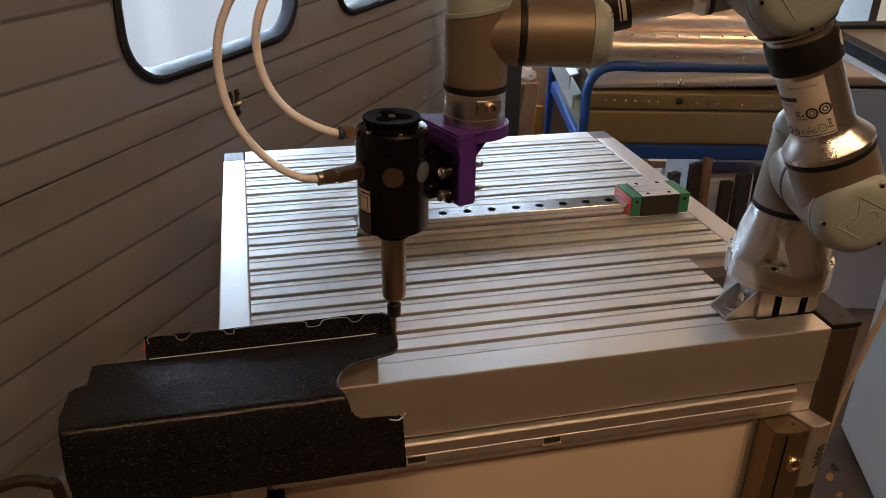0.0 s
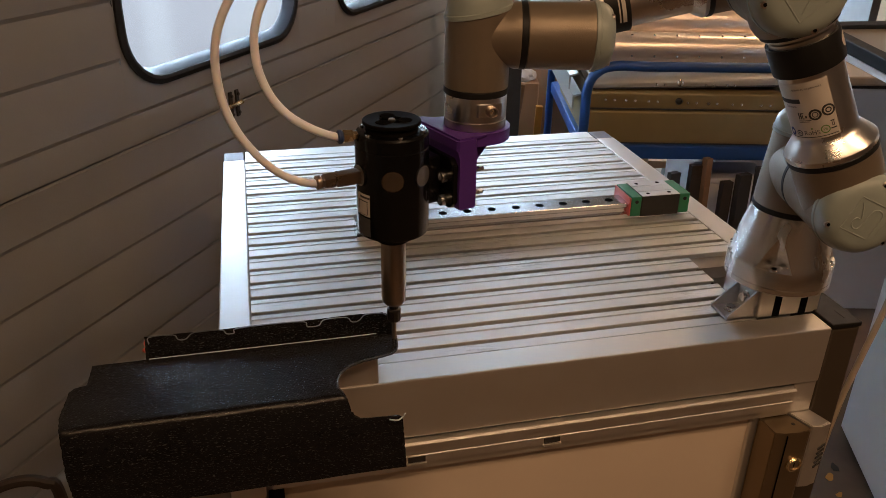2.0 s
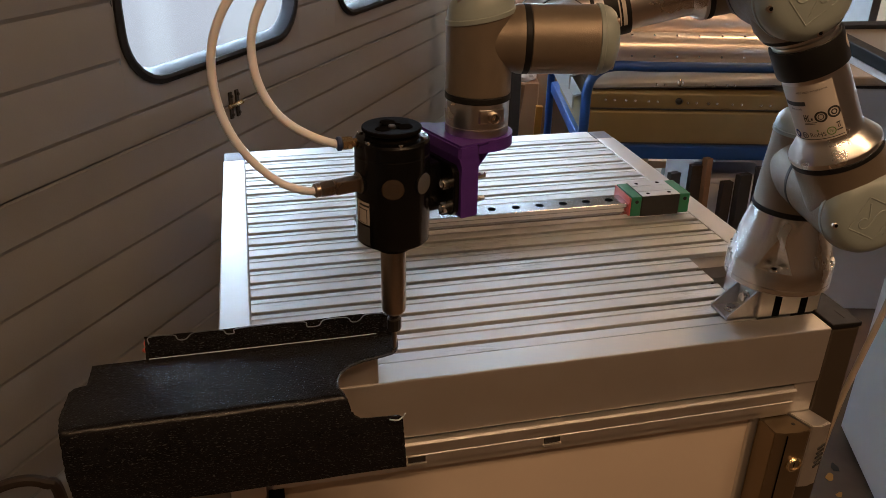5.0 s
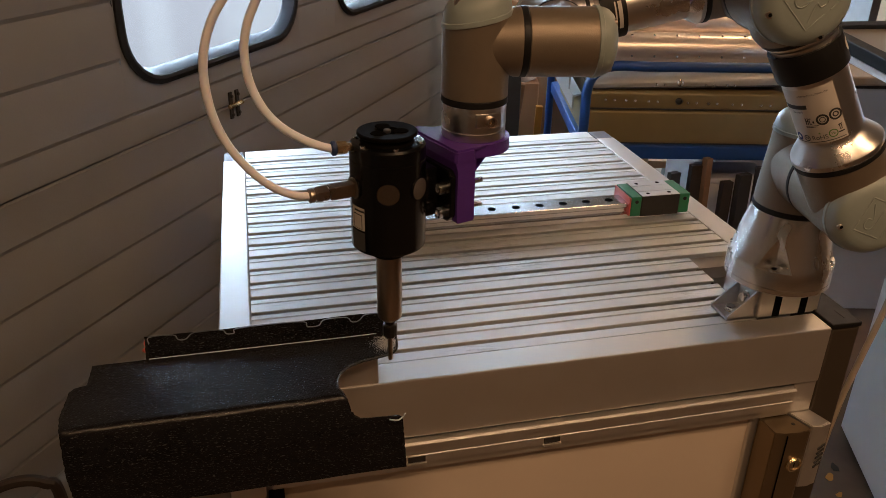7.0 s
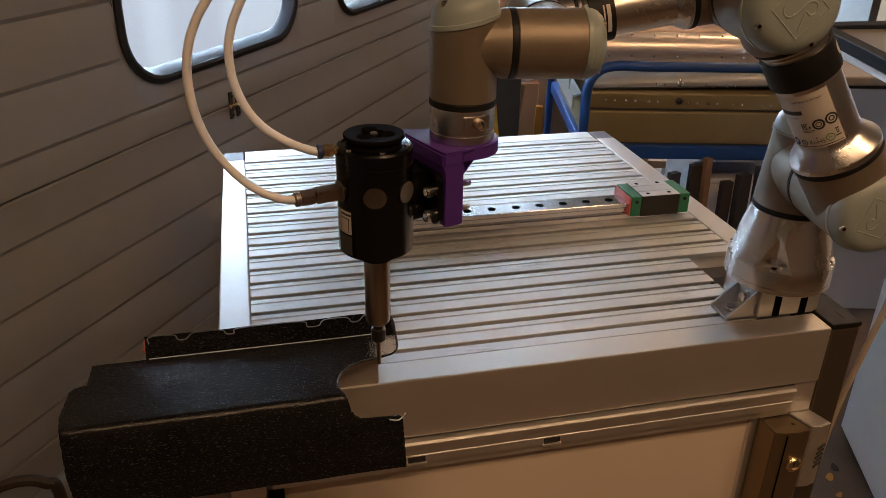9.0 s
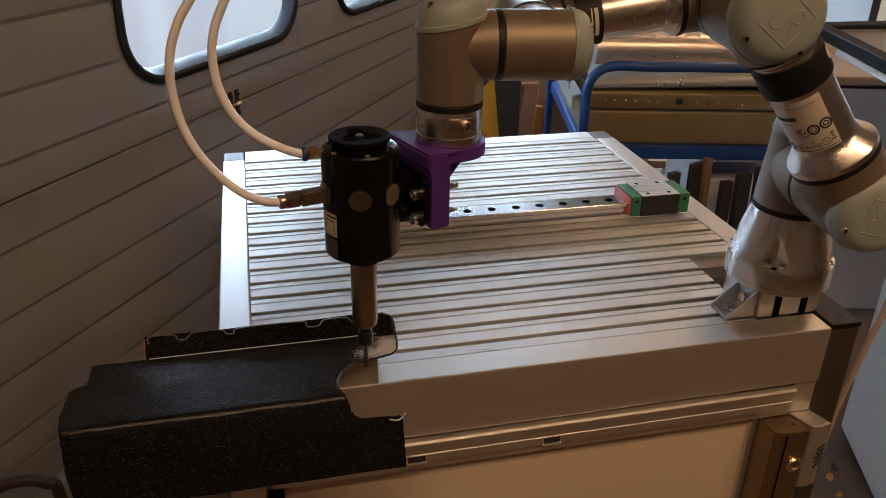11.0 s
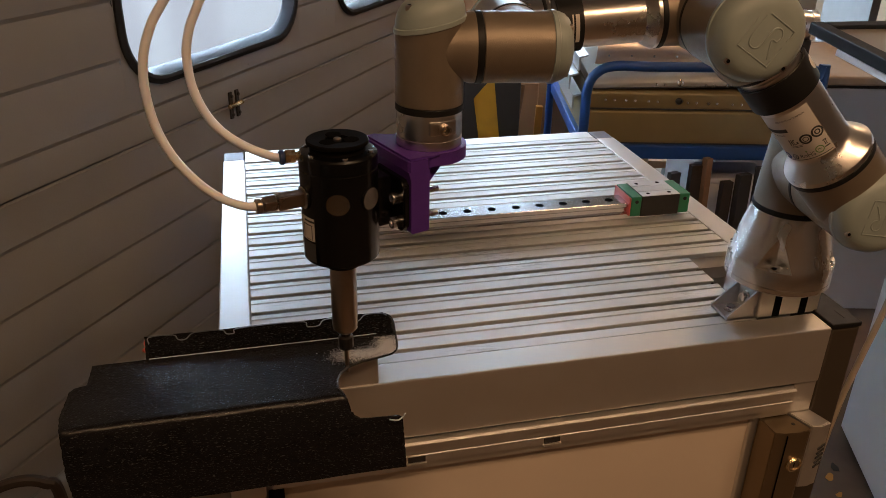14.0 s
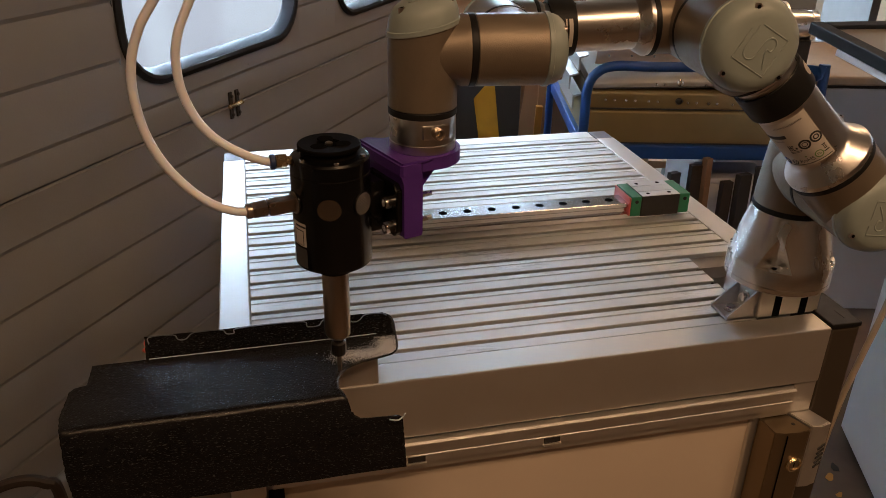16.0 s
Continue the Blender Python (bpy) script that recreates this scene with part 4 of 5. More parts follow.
lathe(bm, [(0, -0.197), (0.0052, -0.197), (0.0052, -0.2025), (0.0074, -0.204), (0.0074, -0.2155), (0.0066, -0.2175), (0.003, -0.218), (0, -0.218)], 12, SP)
part("collet_nut", bm, M_BLOCK, spindle, "dark collet nut")
bm = NB()
cyl(bm, 0.0022, -0.2480, -0.2175, 14, SP)
part("milling_bit", bm, M_NOSE, spindle, "thin steel milling bit")
# vents: mesh discs set in the body, faced by their way round it
to_cam = 61
for k, a in enumerate((to_cam, to_cam + 54, to_cam - 62, to_cam + 122, to_cam + 182)):
    m = SP @ Matrix.Rotation(radians(a), 4, "Z") @ pose(0, 0, -0.0435) @ AX
    bm = NB()
    lathe(bm, [(0.0100, 0.0337), (0.0114, 0.0337), (0.0114, 0.0352), (0.0100, 0.0352)], 28, m)
    v = part("vent", bm, M_BLACK, spindle, "round vent with wire mesh")
    bm = NB()
    for i in range(-5, 6):
        y = i * 0.0019
        h = math.sqrt(max(0.0101 ** 2 - y * y, 1e-8))
        for fl_ in (0, 1):
            box(bm, y - 0.00035, y + 0.00035, -h, h, 0.0349, 0.0354, 0, m @ Matrix.Rotation(radians(45 + 90 * fl_), 4, "Z"))
    part("wire_mesh", bm, M_MESH, v, "brassy wire mesh")
    bm = NB()
    cyl(bm, 0.0101, 0.0335, 0.0345, 24, m)
    part("backing", bm, M_VOID, v)
# stickers on the body
for z0, z1, ma in ((-0.0835, -0.0605, M_LABEL), (-0.1050, -0.0855, mat("grey_sticker", (0.06, 0.06, 0.06), 0.5))):
    bm = NB()
    n = 8
    rows = [[bm.verts.new(SP @ Vector((0.0352 * math.cos(radians(a)), 0.0352 * math.sin(radians(a)), z))) for a in (to_cam - 68 + 30 * i / n for i in range(n + 1))] for z in (z0, z1)]
    for i in range(n):
        bm.faces.new((rows[0][i], rows[0][i + 1], rows[1][i + 1], rows[1][i]))
    st = part("sticker", bm, ma, spindle, "small rectangular sticker")
    if z0 > -0.1:
        bm = NB()
        for zz0, zz1, a0, a1 in ((-0.0650, -0.0630, 6, 28), (-0.0825, -0.0820, 3, 24), (-0.0815, -0.0685, 3, 4.5), (-0.0815, -0.0685, 22, 23.5), (-0.0685, -0.0675, 3, 24)):
            rows = [[bm.verts.new(SP @ Vector((0.0354 * math.cos(radians(to_cam - 66 + a)), 0.0354 * math.sin(radians(to_cam - 66 + a)), z))) for a in (a0, (a0 + a1) / 2, a1)] for z in (zz0, zz1)]
            for i in range(2):
                bm.faces.new((rows[0][i], rows[0][i + 1], rows[1][i + 1], rows[1][i]))
        part("printing", bm, M_INK, st, "brown-black printed bars")
# clamp between body and mount
bm = NB()
prism(bm, [(-0.028, -0.036), (-0.022, -0.030), (0.028, -0.030), (0.034, -0.036), (0.034, -0.077), (0.028, -0.0835), (-0.022, -0.0835), (-0.028, -0.077)], 0.0425, 0.0490, Matrix(((0, 0, 1, 0), (1, 0, 0, 0), (0, 1, 0, 0), (0, 0, 0, 1))))
bmesh.ops.bevel(bm, geom=list(bm.edges), offset=0.001, segments=2, affect="EDGES")
part("clamp_flange", bm, M_BLACK, spindle, "black clamp flange with cut corners")
bm = NB()
box(bm, 0.0492, 0.081, -0.020, 0.0125, -0.0815, -0.031, 0.002)
part("clamp", bm, M_BLACK, spindle, "black clamp block")
for v in (-0.0215, 0.0210):
    for z in (-0.0505, -0.0760):
        bm = NB()
        lathe(bm, [(0, 0.0402), (0.0056, 0.0402), (0.0058, 0.0408), (0.0058, 0.0466), (0.0053, 0.0472), (0.0034, 0.0472), (0.0030, 0.0440), (0, 0.0440)], 24, pose(0.0084, v, z) @ AX)
        part("bolt", bm, M_STEEL, spindle, "socket-head steel bolt")
        bm = NB()
        lathe(bm, [(0, 0.0030), (0.0028, 0.0030), (0.0030, 0.0036), (0.0030, 0.0165), (0.0056, 0.0165), (0.0056, 0.0215), (0, 0.0215)], 6, pose(0.0, v, z) @ AX)
        part("nut", bm, M_STEEL, spindle, "steel nut on the bolt's end")

# fittings, pointing along the way away from the mount
def spindle_dir(deg, z):
    """A frame on the body's axis whose x points deg degrees round from u."""
    return SP @ Matrix.Rotation(radians(deg), 4, "Z") @ pose(0, 0, z)


m1 = spindle_dir(-14, -0.0060)
bm = NB()
lathe(bm, [(0, 0.033), (0.0042, 0.033), (0.0042, 0.037), (0.0062, 0.0375), (0.0065, 0.046), (0.0055, 0.047), (0, 0.047)], 6, m1 @ AX)
f1 = part("hose_fitting", bm, M_BRASS, spindle, "brass push-in hose fitting")
bm = NB()
lathe(bm, [(0, 0.047), (0.0062, 0.047), (0.0068, 0.048), (0.0068, 0.0505), (0.0055, 0.0515), (0, 0.0515)], 20, m1 @ AX)
part("collar", bm, mat("blue_plastic", (0.02, 0.04, 0.12), 0.4), f1, "dark blue release collar")
m2 = spindle_dir(-4, -0.0445)
bm = NB()
box(bm, 0.030, 0.058, -0.0058, 0.0058, -0.0065, 0.0065, 0.0012, m2)
f2 = part("hose_fitting", bm, M_NOSE, spindle, "brown metal elbow fitting")
bm = NB()
lathe(bm, [(0, 0.058), (0.005, 0.058), (0.0078, 0.060), (0.0078, 0.070), (0.006, 0.072), (0, 0.072)], 6, m2 @ AX)
lathe(bm, [(0, 0.072), (0.0058, 0.072), (0.0068, 0.073), (0.0068, 0.0765), (0.005, 0.0775), (0, 0.0775)], 20, m2 @ AX)
part("union_nut", bm, M_NOSE, f2, "worn copper-coloured union nut")

# hoses hang from the spindle's fittings in two open loops
def hose(nm, m, x0, pts, lab):
    """pts: metres to the side, up and away from the hose's start."""
    st = m @ Vector((x0, 0, 0))
    inv = TOOL_M.to_3x3().inverted()
    out = [m @ Vector((x0 - 0.012, 0, 0)), st]
    for dx, dz, dd in pts:
        out.append(st + inv @ Vector((0.9150 * dx + 0.229 * dd, -0.215 * dx + 0.9734 * dd, dz)))
    b = NB()
    sweep(b, out, 0.0039, 16)
    return single(nm, b, M_HOSE, lab, "hose", tool_pose(F0), "air hoses")


hose_a = hose("air_hose", m1, 0.051, [(-0.023, 0.0065, 0), (-0.047, 0.0195, 0), (-0.0635, 0.037, 0), (-0.0740, 0.061, 0), (-0.0765, 0.086, 0), (-0.0735, 0.104, 0), (-0.066, 0.123, 0.002), (-0.045, 0.158, 0.006), (-0.01, 0.195, 0.015), (0.04, 0.222, 0.03), (0.10, 0.228, 0.05)],
              "milky plastic air hose looping up from the upper fitting")
hose_b = hose("air_hose", m2, 0.077, [(-0.014, 0.001, 0), (-0.034, 0.0085, 0), (-0.0545, 0.0245, 0), (-0.0730, 0.0475, 0), (-0.0845, 0.075, 0), (-0.0885, 0.106, 0), (-0.0855, 0.132, 0), (-0.0770, 0.154, 0.001), (-0.0655, 0.172, 0.003), (-0.035, 0.210, 0.010), (0.01, 0.243, 0.025), (0.06, 0.262, 0.04), (0.12, 0.265, 0.06)],
              "milky plastic air hose looping up from the lower fitting")

# ---- work piece on its support ----
fix = thing("support_bar", "short aluminium profile bar carrying the black part", "support bar", pose(0, 0, 0))
bm = NB()
box(bm, -0.02, 0.1735, 0.0015, 0.038, 0.0003, 0.0385, 0.0012)
part("bar", bm, M_ALU, fix)

PROF = [(0.060, 0.0545), (0.045, 0.0495), (0.034, 0.0460), (0.030, 0.0445), (0.024, 0.0440), (0.0, 0.0440), (-0.020, 0.0440), (-0.040, 0.0440), (-0.060, 0.0440), (-0.0690, 0.0440), (-0.0707, 0.0437), (-0.0722, 0.0429), (-0.0741, 0.0411), (-0.0774, 0.0352),
        (-0.0812, 0.0265), (-0.0842, 0.0180), (-0.0862, 0.0080), (-0.0875, -0.005), (-0.0885, -0.020), (-0.0895, -0.040)]
# ends of the channel by y on the top face and by z on the front face
TOP_R = [(-0.080, 0.134), (-0.070, 0.129), (-0.060, 0.1245), (-0.045, 0.1255), (-0.033, 0.130), (-0.023, 0.140), (-0.016, 0.155), (-0.0125, 0.172), (-0.009, 0.187), (-0.004, 0.193), (0.004, 0.1955), (0.030, 0.198), (0.047, 0.1985), (0.055, 0.196), (0.060, 0.188)]
TOP_L = [(-0.080, -0.132), (-0.052, -0.136), (-0.012, -0.134), (-0.0065, -0.130), (-0.0035, -0.119), (0.029, -0.118), (0.0305, -0.066), (0.060, -0.069)]
FRONT_R = [(-0.045, 0.187), (0.0185, 0.184), (0.0205, 0.180), (0.0225, 0.143), (0.027, 0.136), (0.036, 0.136), (0.042, 0.135)]
FRONT_L = [(-0.045, -0.126), (0.0, -0.131), (0.042, -0.132)]


def along(pairs, v):
    return float(np.interp(v, [p[0] for p in pairs], [p[1] for p in pairs]))


def make_part_mesh():
    b = NB()
    ns, nu = 240, 70
    d = [0.0]
    for p, q in zip(PROF, PROF[1:]):
        d.append(d[-1] + math.hypot(q[0] - p[0], q[1] - p[1]))
    grid = []
    for i in range(ns):
        t = d[-1] * i / (ns - 1)
        y, z = float(np.interp(t, d, [p[0] for p in PROF])), float(np.interp(t, d, [p[1] for p in PROF]))
        r, l = (along(TOP_R, y), along(TOP_L, y)) if y > -0.080 else (along(FRONT_R, z), along(FRONT_L, z))
        row = []
        for k in range(nu):
            x = l + (r - l) * k / (nu - 1)
            w = noise.noise(Vector((x * 22, y * 22, z * 22))) * 0.0009
            # frayed fibres where the ends were cut
            e = noise.noise(Vector((y * 260, z * 260, k * 9.0))) * 0.0006 if k in (0, nu - 1) else 0.0
            row.append(b.verts.new((x + e, y + w, z + w)))
        grid.append(row)
    for i in range(ns - 1):
        for k in range(nu - 1):
            b.faces.new((grid[i][k], grid[i][k + 1], grid[i + 1][k + 1], grid[i + 1][k]))
    return b


work = thing("composite_part", "black glossy carbon composite channel with trimmed notched ends", "composite part", pose(0, 0, 0))
shell = part("shell", make_part_mesh(), M_CARBON, work)
sol = shell.modifiers.new("thickness", "SOLIDIFY")
sol.thickness, sol.offset = 0.0022, 0
# scribed white outline on the rear flange
bm = NB()
line = [(-0.064, 0.049), (-0.064, 0.058), (-0.040, 0.058), (-0.034, 0.051), (-0.026, 0.051), (-0.018, 0.058), (0.010, 0.058), (0.016, 0.052), (0.024, 0.052), (0.030, 0.058), (0.095, 0.058), (0.103, 0.050), (0.115, 0.050), (0.122, 0.057), (0.146, 0.057), (0.152, 0.050), (0.160, 0.051), (0.168, 0.058), (0.186, 0.058), (0.192, 0.054)]


def flange_z(y):
    return 0.0445 + (y - 0.030) / 3.0 + 0.0018


sweep(bm, [(x, y, flange_z(y)) for x, y in line], 0.0006, 6)
part("scribed_line", bm, M_SCRIBE, work, "thin pale scribed outline")
# pale bluish strip drawing the window reflection in the rear crease
bm = NB()
sweep(bm, [(-0.063, 0.0300, 0.0462), (0.05, 0.0303, 0.0462), (0.150, 0.0305, 0.0463), (0.176, 0.0310, 0.0466)], 0.0005, 6)
part("crease_line", bm, M_TRIM, work, "pale line for the sky's reflection along the crease")


def top_z(x, y):
    """The upper surface of the channel's flat top."""
    return 0.0452 + noise.noise(Vector((x * 22, y * 22, 0.968))) * 0.0009


# the untrimmed resin edge: short ropy pieces that drop as the mill passes
EDGE_Y = [0.052, 0.046, 0.040, 0.034, 0.028, 0.022, 0.016, 0.010, 0.004, -0.002, -0.006, -0.009, -0.011, -0.0125, -0.014, -0.016, -0.019, -0.023, -0.028, -0.033, -0.039, -0.045, -0.052, -0.060, -0.068]
EDGE = [Vector((along(TOP_R, y) - 0.0006, y, top_z(along(TOP_R, y), y) - 0.0004 + max(0.0, (y - 0.03) / 3.0))) for y in EDGE_Y]
beads = []
for i, (p, q) in enumerate(zip(EDGE, EDGE[1:])):
    bm = NB()
    mid = (p + q) / 2
    steps = 7
    side_ = (q - p).cross(Vector((0, 0, 1))).normalized()
    for ph in (0.0, math.pi):
        pts_ = []
        for k in range(steps + 1):
            a = ph + 2 * math.pi * k / steps * (q - p).length / 0.006
            pts_.append(p.lerp(q, k / steps) - mid + side_ * 0.0006 * math.cos(a) + Vector((0, 0, 0.0006 * math.sin(a))))
        sweep(bm, pts_, lambda t, i=i: 0.0007 + 0.00022 * math.sin(17 * t + i), 6, True, 3)
    beads.append((single("resin_bead", bm, M_BEAD, "ropy dark resin edge along the black part", "resin edge", Matrix.Translation(mid), "resin edge pieces"), mid))
# milling dust that settles on the trimmed end
dust = []
for i in range(12):
    bm = NB()
    cy = 0.018 - 0.0042 * i if i < 6 else -0.004
    cx = 0.186 if i < 6 else 0.186 - 0.0088 * (i - 5)
    for k in range(950):
        x, y = random.gauss(cx, 0.0070), random.gauss(cy, 0.0062)
        if y > 0.029 or y < -0.02 or x > along(TOP_R, y) - 0.0010:
            continue
        z, f, g = top_z(x, y) + 0.00012, 0.00026 + 0.00030 * random.random(), 6.28 * random.random()
        bm.faces.new([bm.verts.new((x + f * math.cos(g + h), y + f * math.sin(g + h), z + 0.00006 * math.sin(h))) for h in (0.0, 2.1, 4.2)])
    dust.append(single("milling_dust", bm, M_DUST, "fine grey milling dust settled on the black part", "dust", Matrix.Translation((0, 0, -0.0012)), "dust patches", "stuff"))
bm = NB()
sweep(bm, [(-0.066, 0.060, 0.052), (-0.068, 0.054, 0.050), (-0.067, 0.048, 0.049), (-0.069, 0.044, 0.047)], lambda t: 0.0018 + 0.0008 * math.sin(9 * t), 8)
part("red_tape", bm, M_RED, work, "scrap of red sealing tape")

bm = NB()
sweep(bm, [(0.170, -0.089, 0.0215), (0.178, -0.0895, 0.0195), (0.1835, -0.089, 0.0225), (0.186, -0.0885, 0.026)], 0.0008, 6)
part("frayed_corner", bm, M_TRIM, work, "pale frayed corner")
latch = thing("panel_latch", "dark square latch on the table's front panel", "latch", pose(0.052, 0.0, -0.150))
bm = NB()
box(bm, -0.008, 0.010, -0.006, 0.012, -0.020, 0.014, 0.002)
part("body", bm, M_FRAME, latch)
bm = NB()
cyl(bm, 0.004, 0.0, 0.003, 16, pose(0.001, -0.006, 0.002, 90, 0, 0))
part("button", bm, M_BLOCK, latch)

# ---- linear guide ----
guide = thing("linear_guide", "ground steel linear rail with a green-ended carriage on the table", "linear guide", pose(0, 0.384, 0.0))
YZX = Matrix(((0, 0, 1, 0), (1, 0, 0, 0), (0, 1, 0, 0), (0, 0, 0, 1)))
bm = NB()
prism(bm, [(-0.0205, 0.0003), (0.0205, 0.0003), (0.0205, 0.008), (0.0155, 0.011), (0.0150, 0.0165), (0.0185, 0.0195), (0.0185, 0.0250), (0.0175, 0.0262), (-0.0175, 0.0262), (-0.0185, 0.0250), (-0.0185, 0.0195), (-0.0150, 0.0165), (-0.0155, 0.011), (-0.0205, 0.008)], 0.199, 0.70, YZX)
part("rail", bm, M_RAIL, guide, "ground steel rail with bolt holes")
# black discs on the rail's top draw the shade of its bolt holes
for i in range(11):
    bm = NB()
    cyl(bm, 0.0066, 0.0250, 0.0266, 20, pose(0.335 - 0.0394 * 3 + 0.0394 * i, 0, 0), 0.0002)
    part("bolt_hole", bm, M_VOID, guide, "black disc for the shade in a counterbored hole")
CX0, CX1, CY0, CY1, CZ = 0.636, 0.741, -0.026, 0.036, 0.0395
bm = NB()
box(bm, CX0 + 0.0205, CX1 - 0.0185, CY0, CY1, 0.0040, CZ - 0.001, 0.001)
M_CARTOP = mat("ground_carriage_top", (0.72, 0.72, 0.73), 0.4, 0.5, 0.06, 40)
car = part("carriage", bm, M_BLOCK, guide, "dark steel carriage block")
for y0, y1 in ((CY0 + 0.001, CY0 + 0.0185), (CY0 + 0.0205, CY0 + 0.0415), (CY0 + 0.0435, CY1 - 0.001)):
    bm = NB()
    box(bm, CX0 + 0.021, CX1 - 0.019, y0, y1, CZ - 0.0012, CZ, 0.0003)
    part("top_face", bm, M_CARTOP, car, "ground silver top strip")
# the carriage's hole shade is drawn with black discs as well
for x in (CX0 + 0.034, CX1 - 0.034):
    for y in (CY0 + 0.0095, CY1 - 0.0095):
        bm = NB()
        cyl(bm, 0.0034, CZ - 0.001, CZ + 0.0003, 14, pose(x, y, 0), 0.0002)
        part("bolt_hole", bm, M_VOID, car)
for x0, x1 in ((CX0 + 0.003, CX0 + 0.0203), (CX1 - 0.0183, CX1)):
    bm = NB()
    box(bm, x0, x1, CY0 + 0.001, CY1 - 0.001, 0.0050, CZ - 0.001, 0.0015)
    e = part("end_cap", bm, M_GREEN, car, "green plastic end cap")
    bm = NB()
    cyl(bm, 0.0030, 0, 0.0012, 14, pose((x0 + x1) / 2, CY0 + 0.001, 0.030, 90, 0, 0), 0.0002)
    part("screw", bm, M_RUBBER, e)
bm = NB()
box(bm, CX0, CX0 + 0.0028, CY0 + 0.002, CY1 - 0.002, 0.0060, CZ - 0.003, 0.0006)
part("wiper", bm, M_RED, car, "red end seal")

# ---- cart with sheet metal parts ----
CART = pose(0.842, 1.035, 0, 0, 0, -13.2)
cart = thing("trolley", "blue tubular steel trolley with shelves", "trolley", CART @ pose(0, 0, FLOOR))
H = -FLOOR
CW, CD = 0.56, 0.62


def bow(x, y, z0, z1, w, r=0.012):
    b = NB()
    k = 0.06
    sweep(b, [(x, y, z0), (x, y, z1 - k - 0.1), (x, y, z1 - k), (x + k * 0.3, y, z1 - k * 0.3), (x + k, y, z1), (x + k + 0.1, y, z1), (x + w - k, y, z1), (x + w - k * 0.3, y, z1 - k * 0.3), (x + w, y, z1 - k), (x + w, y, z0)], r, 14)
    return b


part("handle_bow", bow(0, 0, 0.10, H + 0.082, CW), M_BLUE, cart)
part("handle_bow", bow(0, CD, 0.10, H + 0.05, CW), M_BLUE, cart)
for z in (H - 0.148, 0.18):
    bm = NB()
    box(bm, 0.0, CW, 0.0, CD, z, z + 0.035, 0.004)
    part("shelf", bm, M_BLUE, cart, "blue painted shelf")
for x in (0.06, CW - 0.06):
    for y in (0.06, CD - 0.06):
        bm = NB()
        cyl(bm, 0.05, -0.014, 0.014, 24, pose(x, y, 0.05) @ AY)
        box(bm, x - 0.012, x + 0.012, y - 0.022, y + 0.022, 0.05, 0.185, 0.002)
        part("castor", bm, M_RUBBER, cart, "black castor wheel")


def rivets(bm, pts, r=0.0035):
    for p, m in pts:
        lathe(bm, [(r, 0), (r * 0.8, r * 0.45), (r * 0.35, r * 0.65), (0, r * 0.7)], 10, Matrix.Translation(p) @ m)


_b = NB()
rivets(_b, [(Vector((0, 0, 0)), Matrix())])
RIVET = mesh_of("rivet", _b, M_STEEL)


def tray(nm, x0, x1, y0, y1, z0, z1, ma, lab, riv, slope=0.0, dz=0.0):
    """A riveted sheet-metal profile lying lengthways; its front face carries the rivets."""
    t = thing(nm, lab, "metal part", CART, "sheet metal parts")
    b = NB()
    prism(b, [(y0, z0), (y0 - 0.006, z0 + 0.002), (y0 - 0.006, z1 - 0.006), (y0, z1), (y0 + 0.015, z1 + slope * 0.2), (y1, z1 + slope), (y1, z0 + slope)], x0, x1, Matrix(((0, 0, 1, 0), (1, 0, 0, 0), (0, 1, 0, 0), (0, 0, 0, 1))))
    bmesh.ops.bevel(b, geom=list(b.edges), offset=0.002, segments=1, affect="EDGES")
    if dz:
        for v in b.verts:
            v.co.z += dz * (v.co.x - x0) / (x1 - x0)
    part("shell", b, ma, t)
    b = NB()
    sweep(b, [(x0 + 0.004, y0 - 0.004, z0 + 0.001), ((x0 + x1) / 2, y0 - 0.004, z0 + 0.001 + dz / 2), (x1 - 0.004, y0 - 0.004, z0 + 0.001 + dz)], 0.0022, 8)
    part("rolled_lip", b, M_DARK, t, "dark rolled lower lip")
    if riv:
        for x, z in riv:
            part("rivet", RIVET, None, t, "", Matrix.Translation((x, y0 - 0.006, z)) @ pose(0, 0, 0, 90, 0, 0))
    return t


pairs = [x + d for x in (0.05, 0.10, 0.155, 0.25, 0.30, 0.36, 0.43) for d in (0.0, 0.022)]
tray("metal_profile", 0.012, 0.53, 0.02, 0.50, -0.112, -0.028, M_OLIVE, "olive primed sheet-metal profile on the trolley", [])
tray("metal_profile", 0.010, 0.54, 0.022, 0.52, -0.026, 0.018, M_OLIVE, "olive riveted sheet-metal profile on the trolley", [(x, -0.002 - 0.010 * (x / 0.45)) for x in pairs], 0.01)
tray("metal_profile", 0.012, 0.53, 0.03, 0.50, 0.020, 0.040, M_SHEETGREY, "grey riveted sheet-metal profile on the trolley", [(x, 0.034) for x in (0.17, 0.19, 0.29, 0.31, 0.34, 0.36)], 0.02, 0.016)
for z in (0.033, -0.004):
    b = NB()
    rivets(b, [(Vector((0.228, 0.014 if z < 0 else 0.022, z + (0.006 if z > 0 else 0))), pose(0, 0, 0, 90, 0, 0))], 0.009)
    single("bolt_head", b, M_STEEL if z > 0 else M_BLOCK, "round bolt head on the sheet-metal profile", "bolt", CART, "bolt heads")
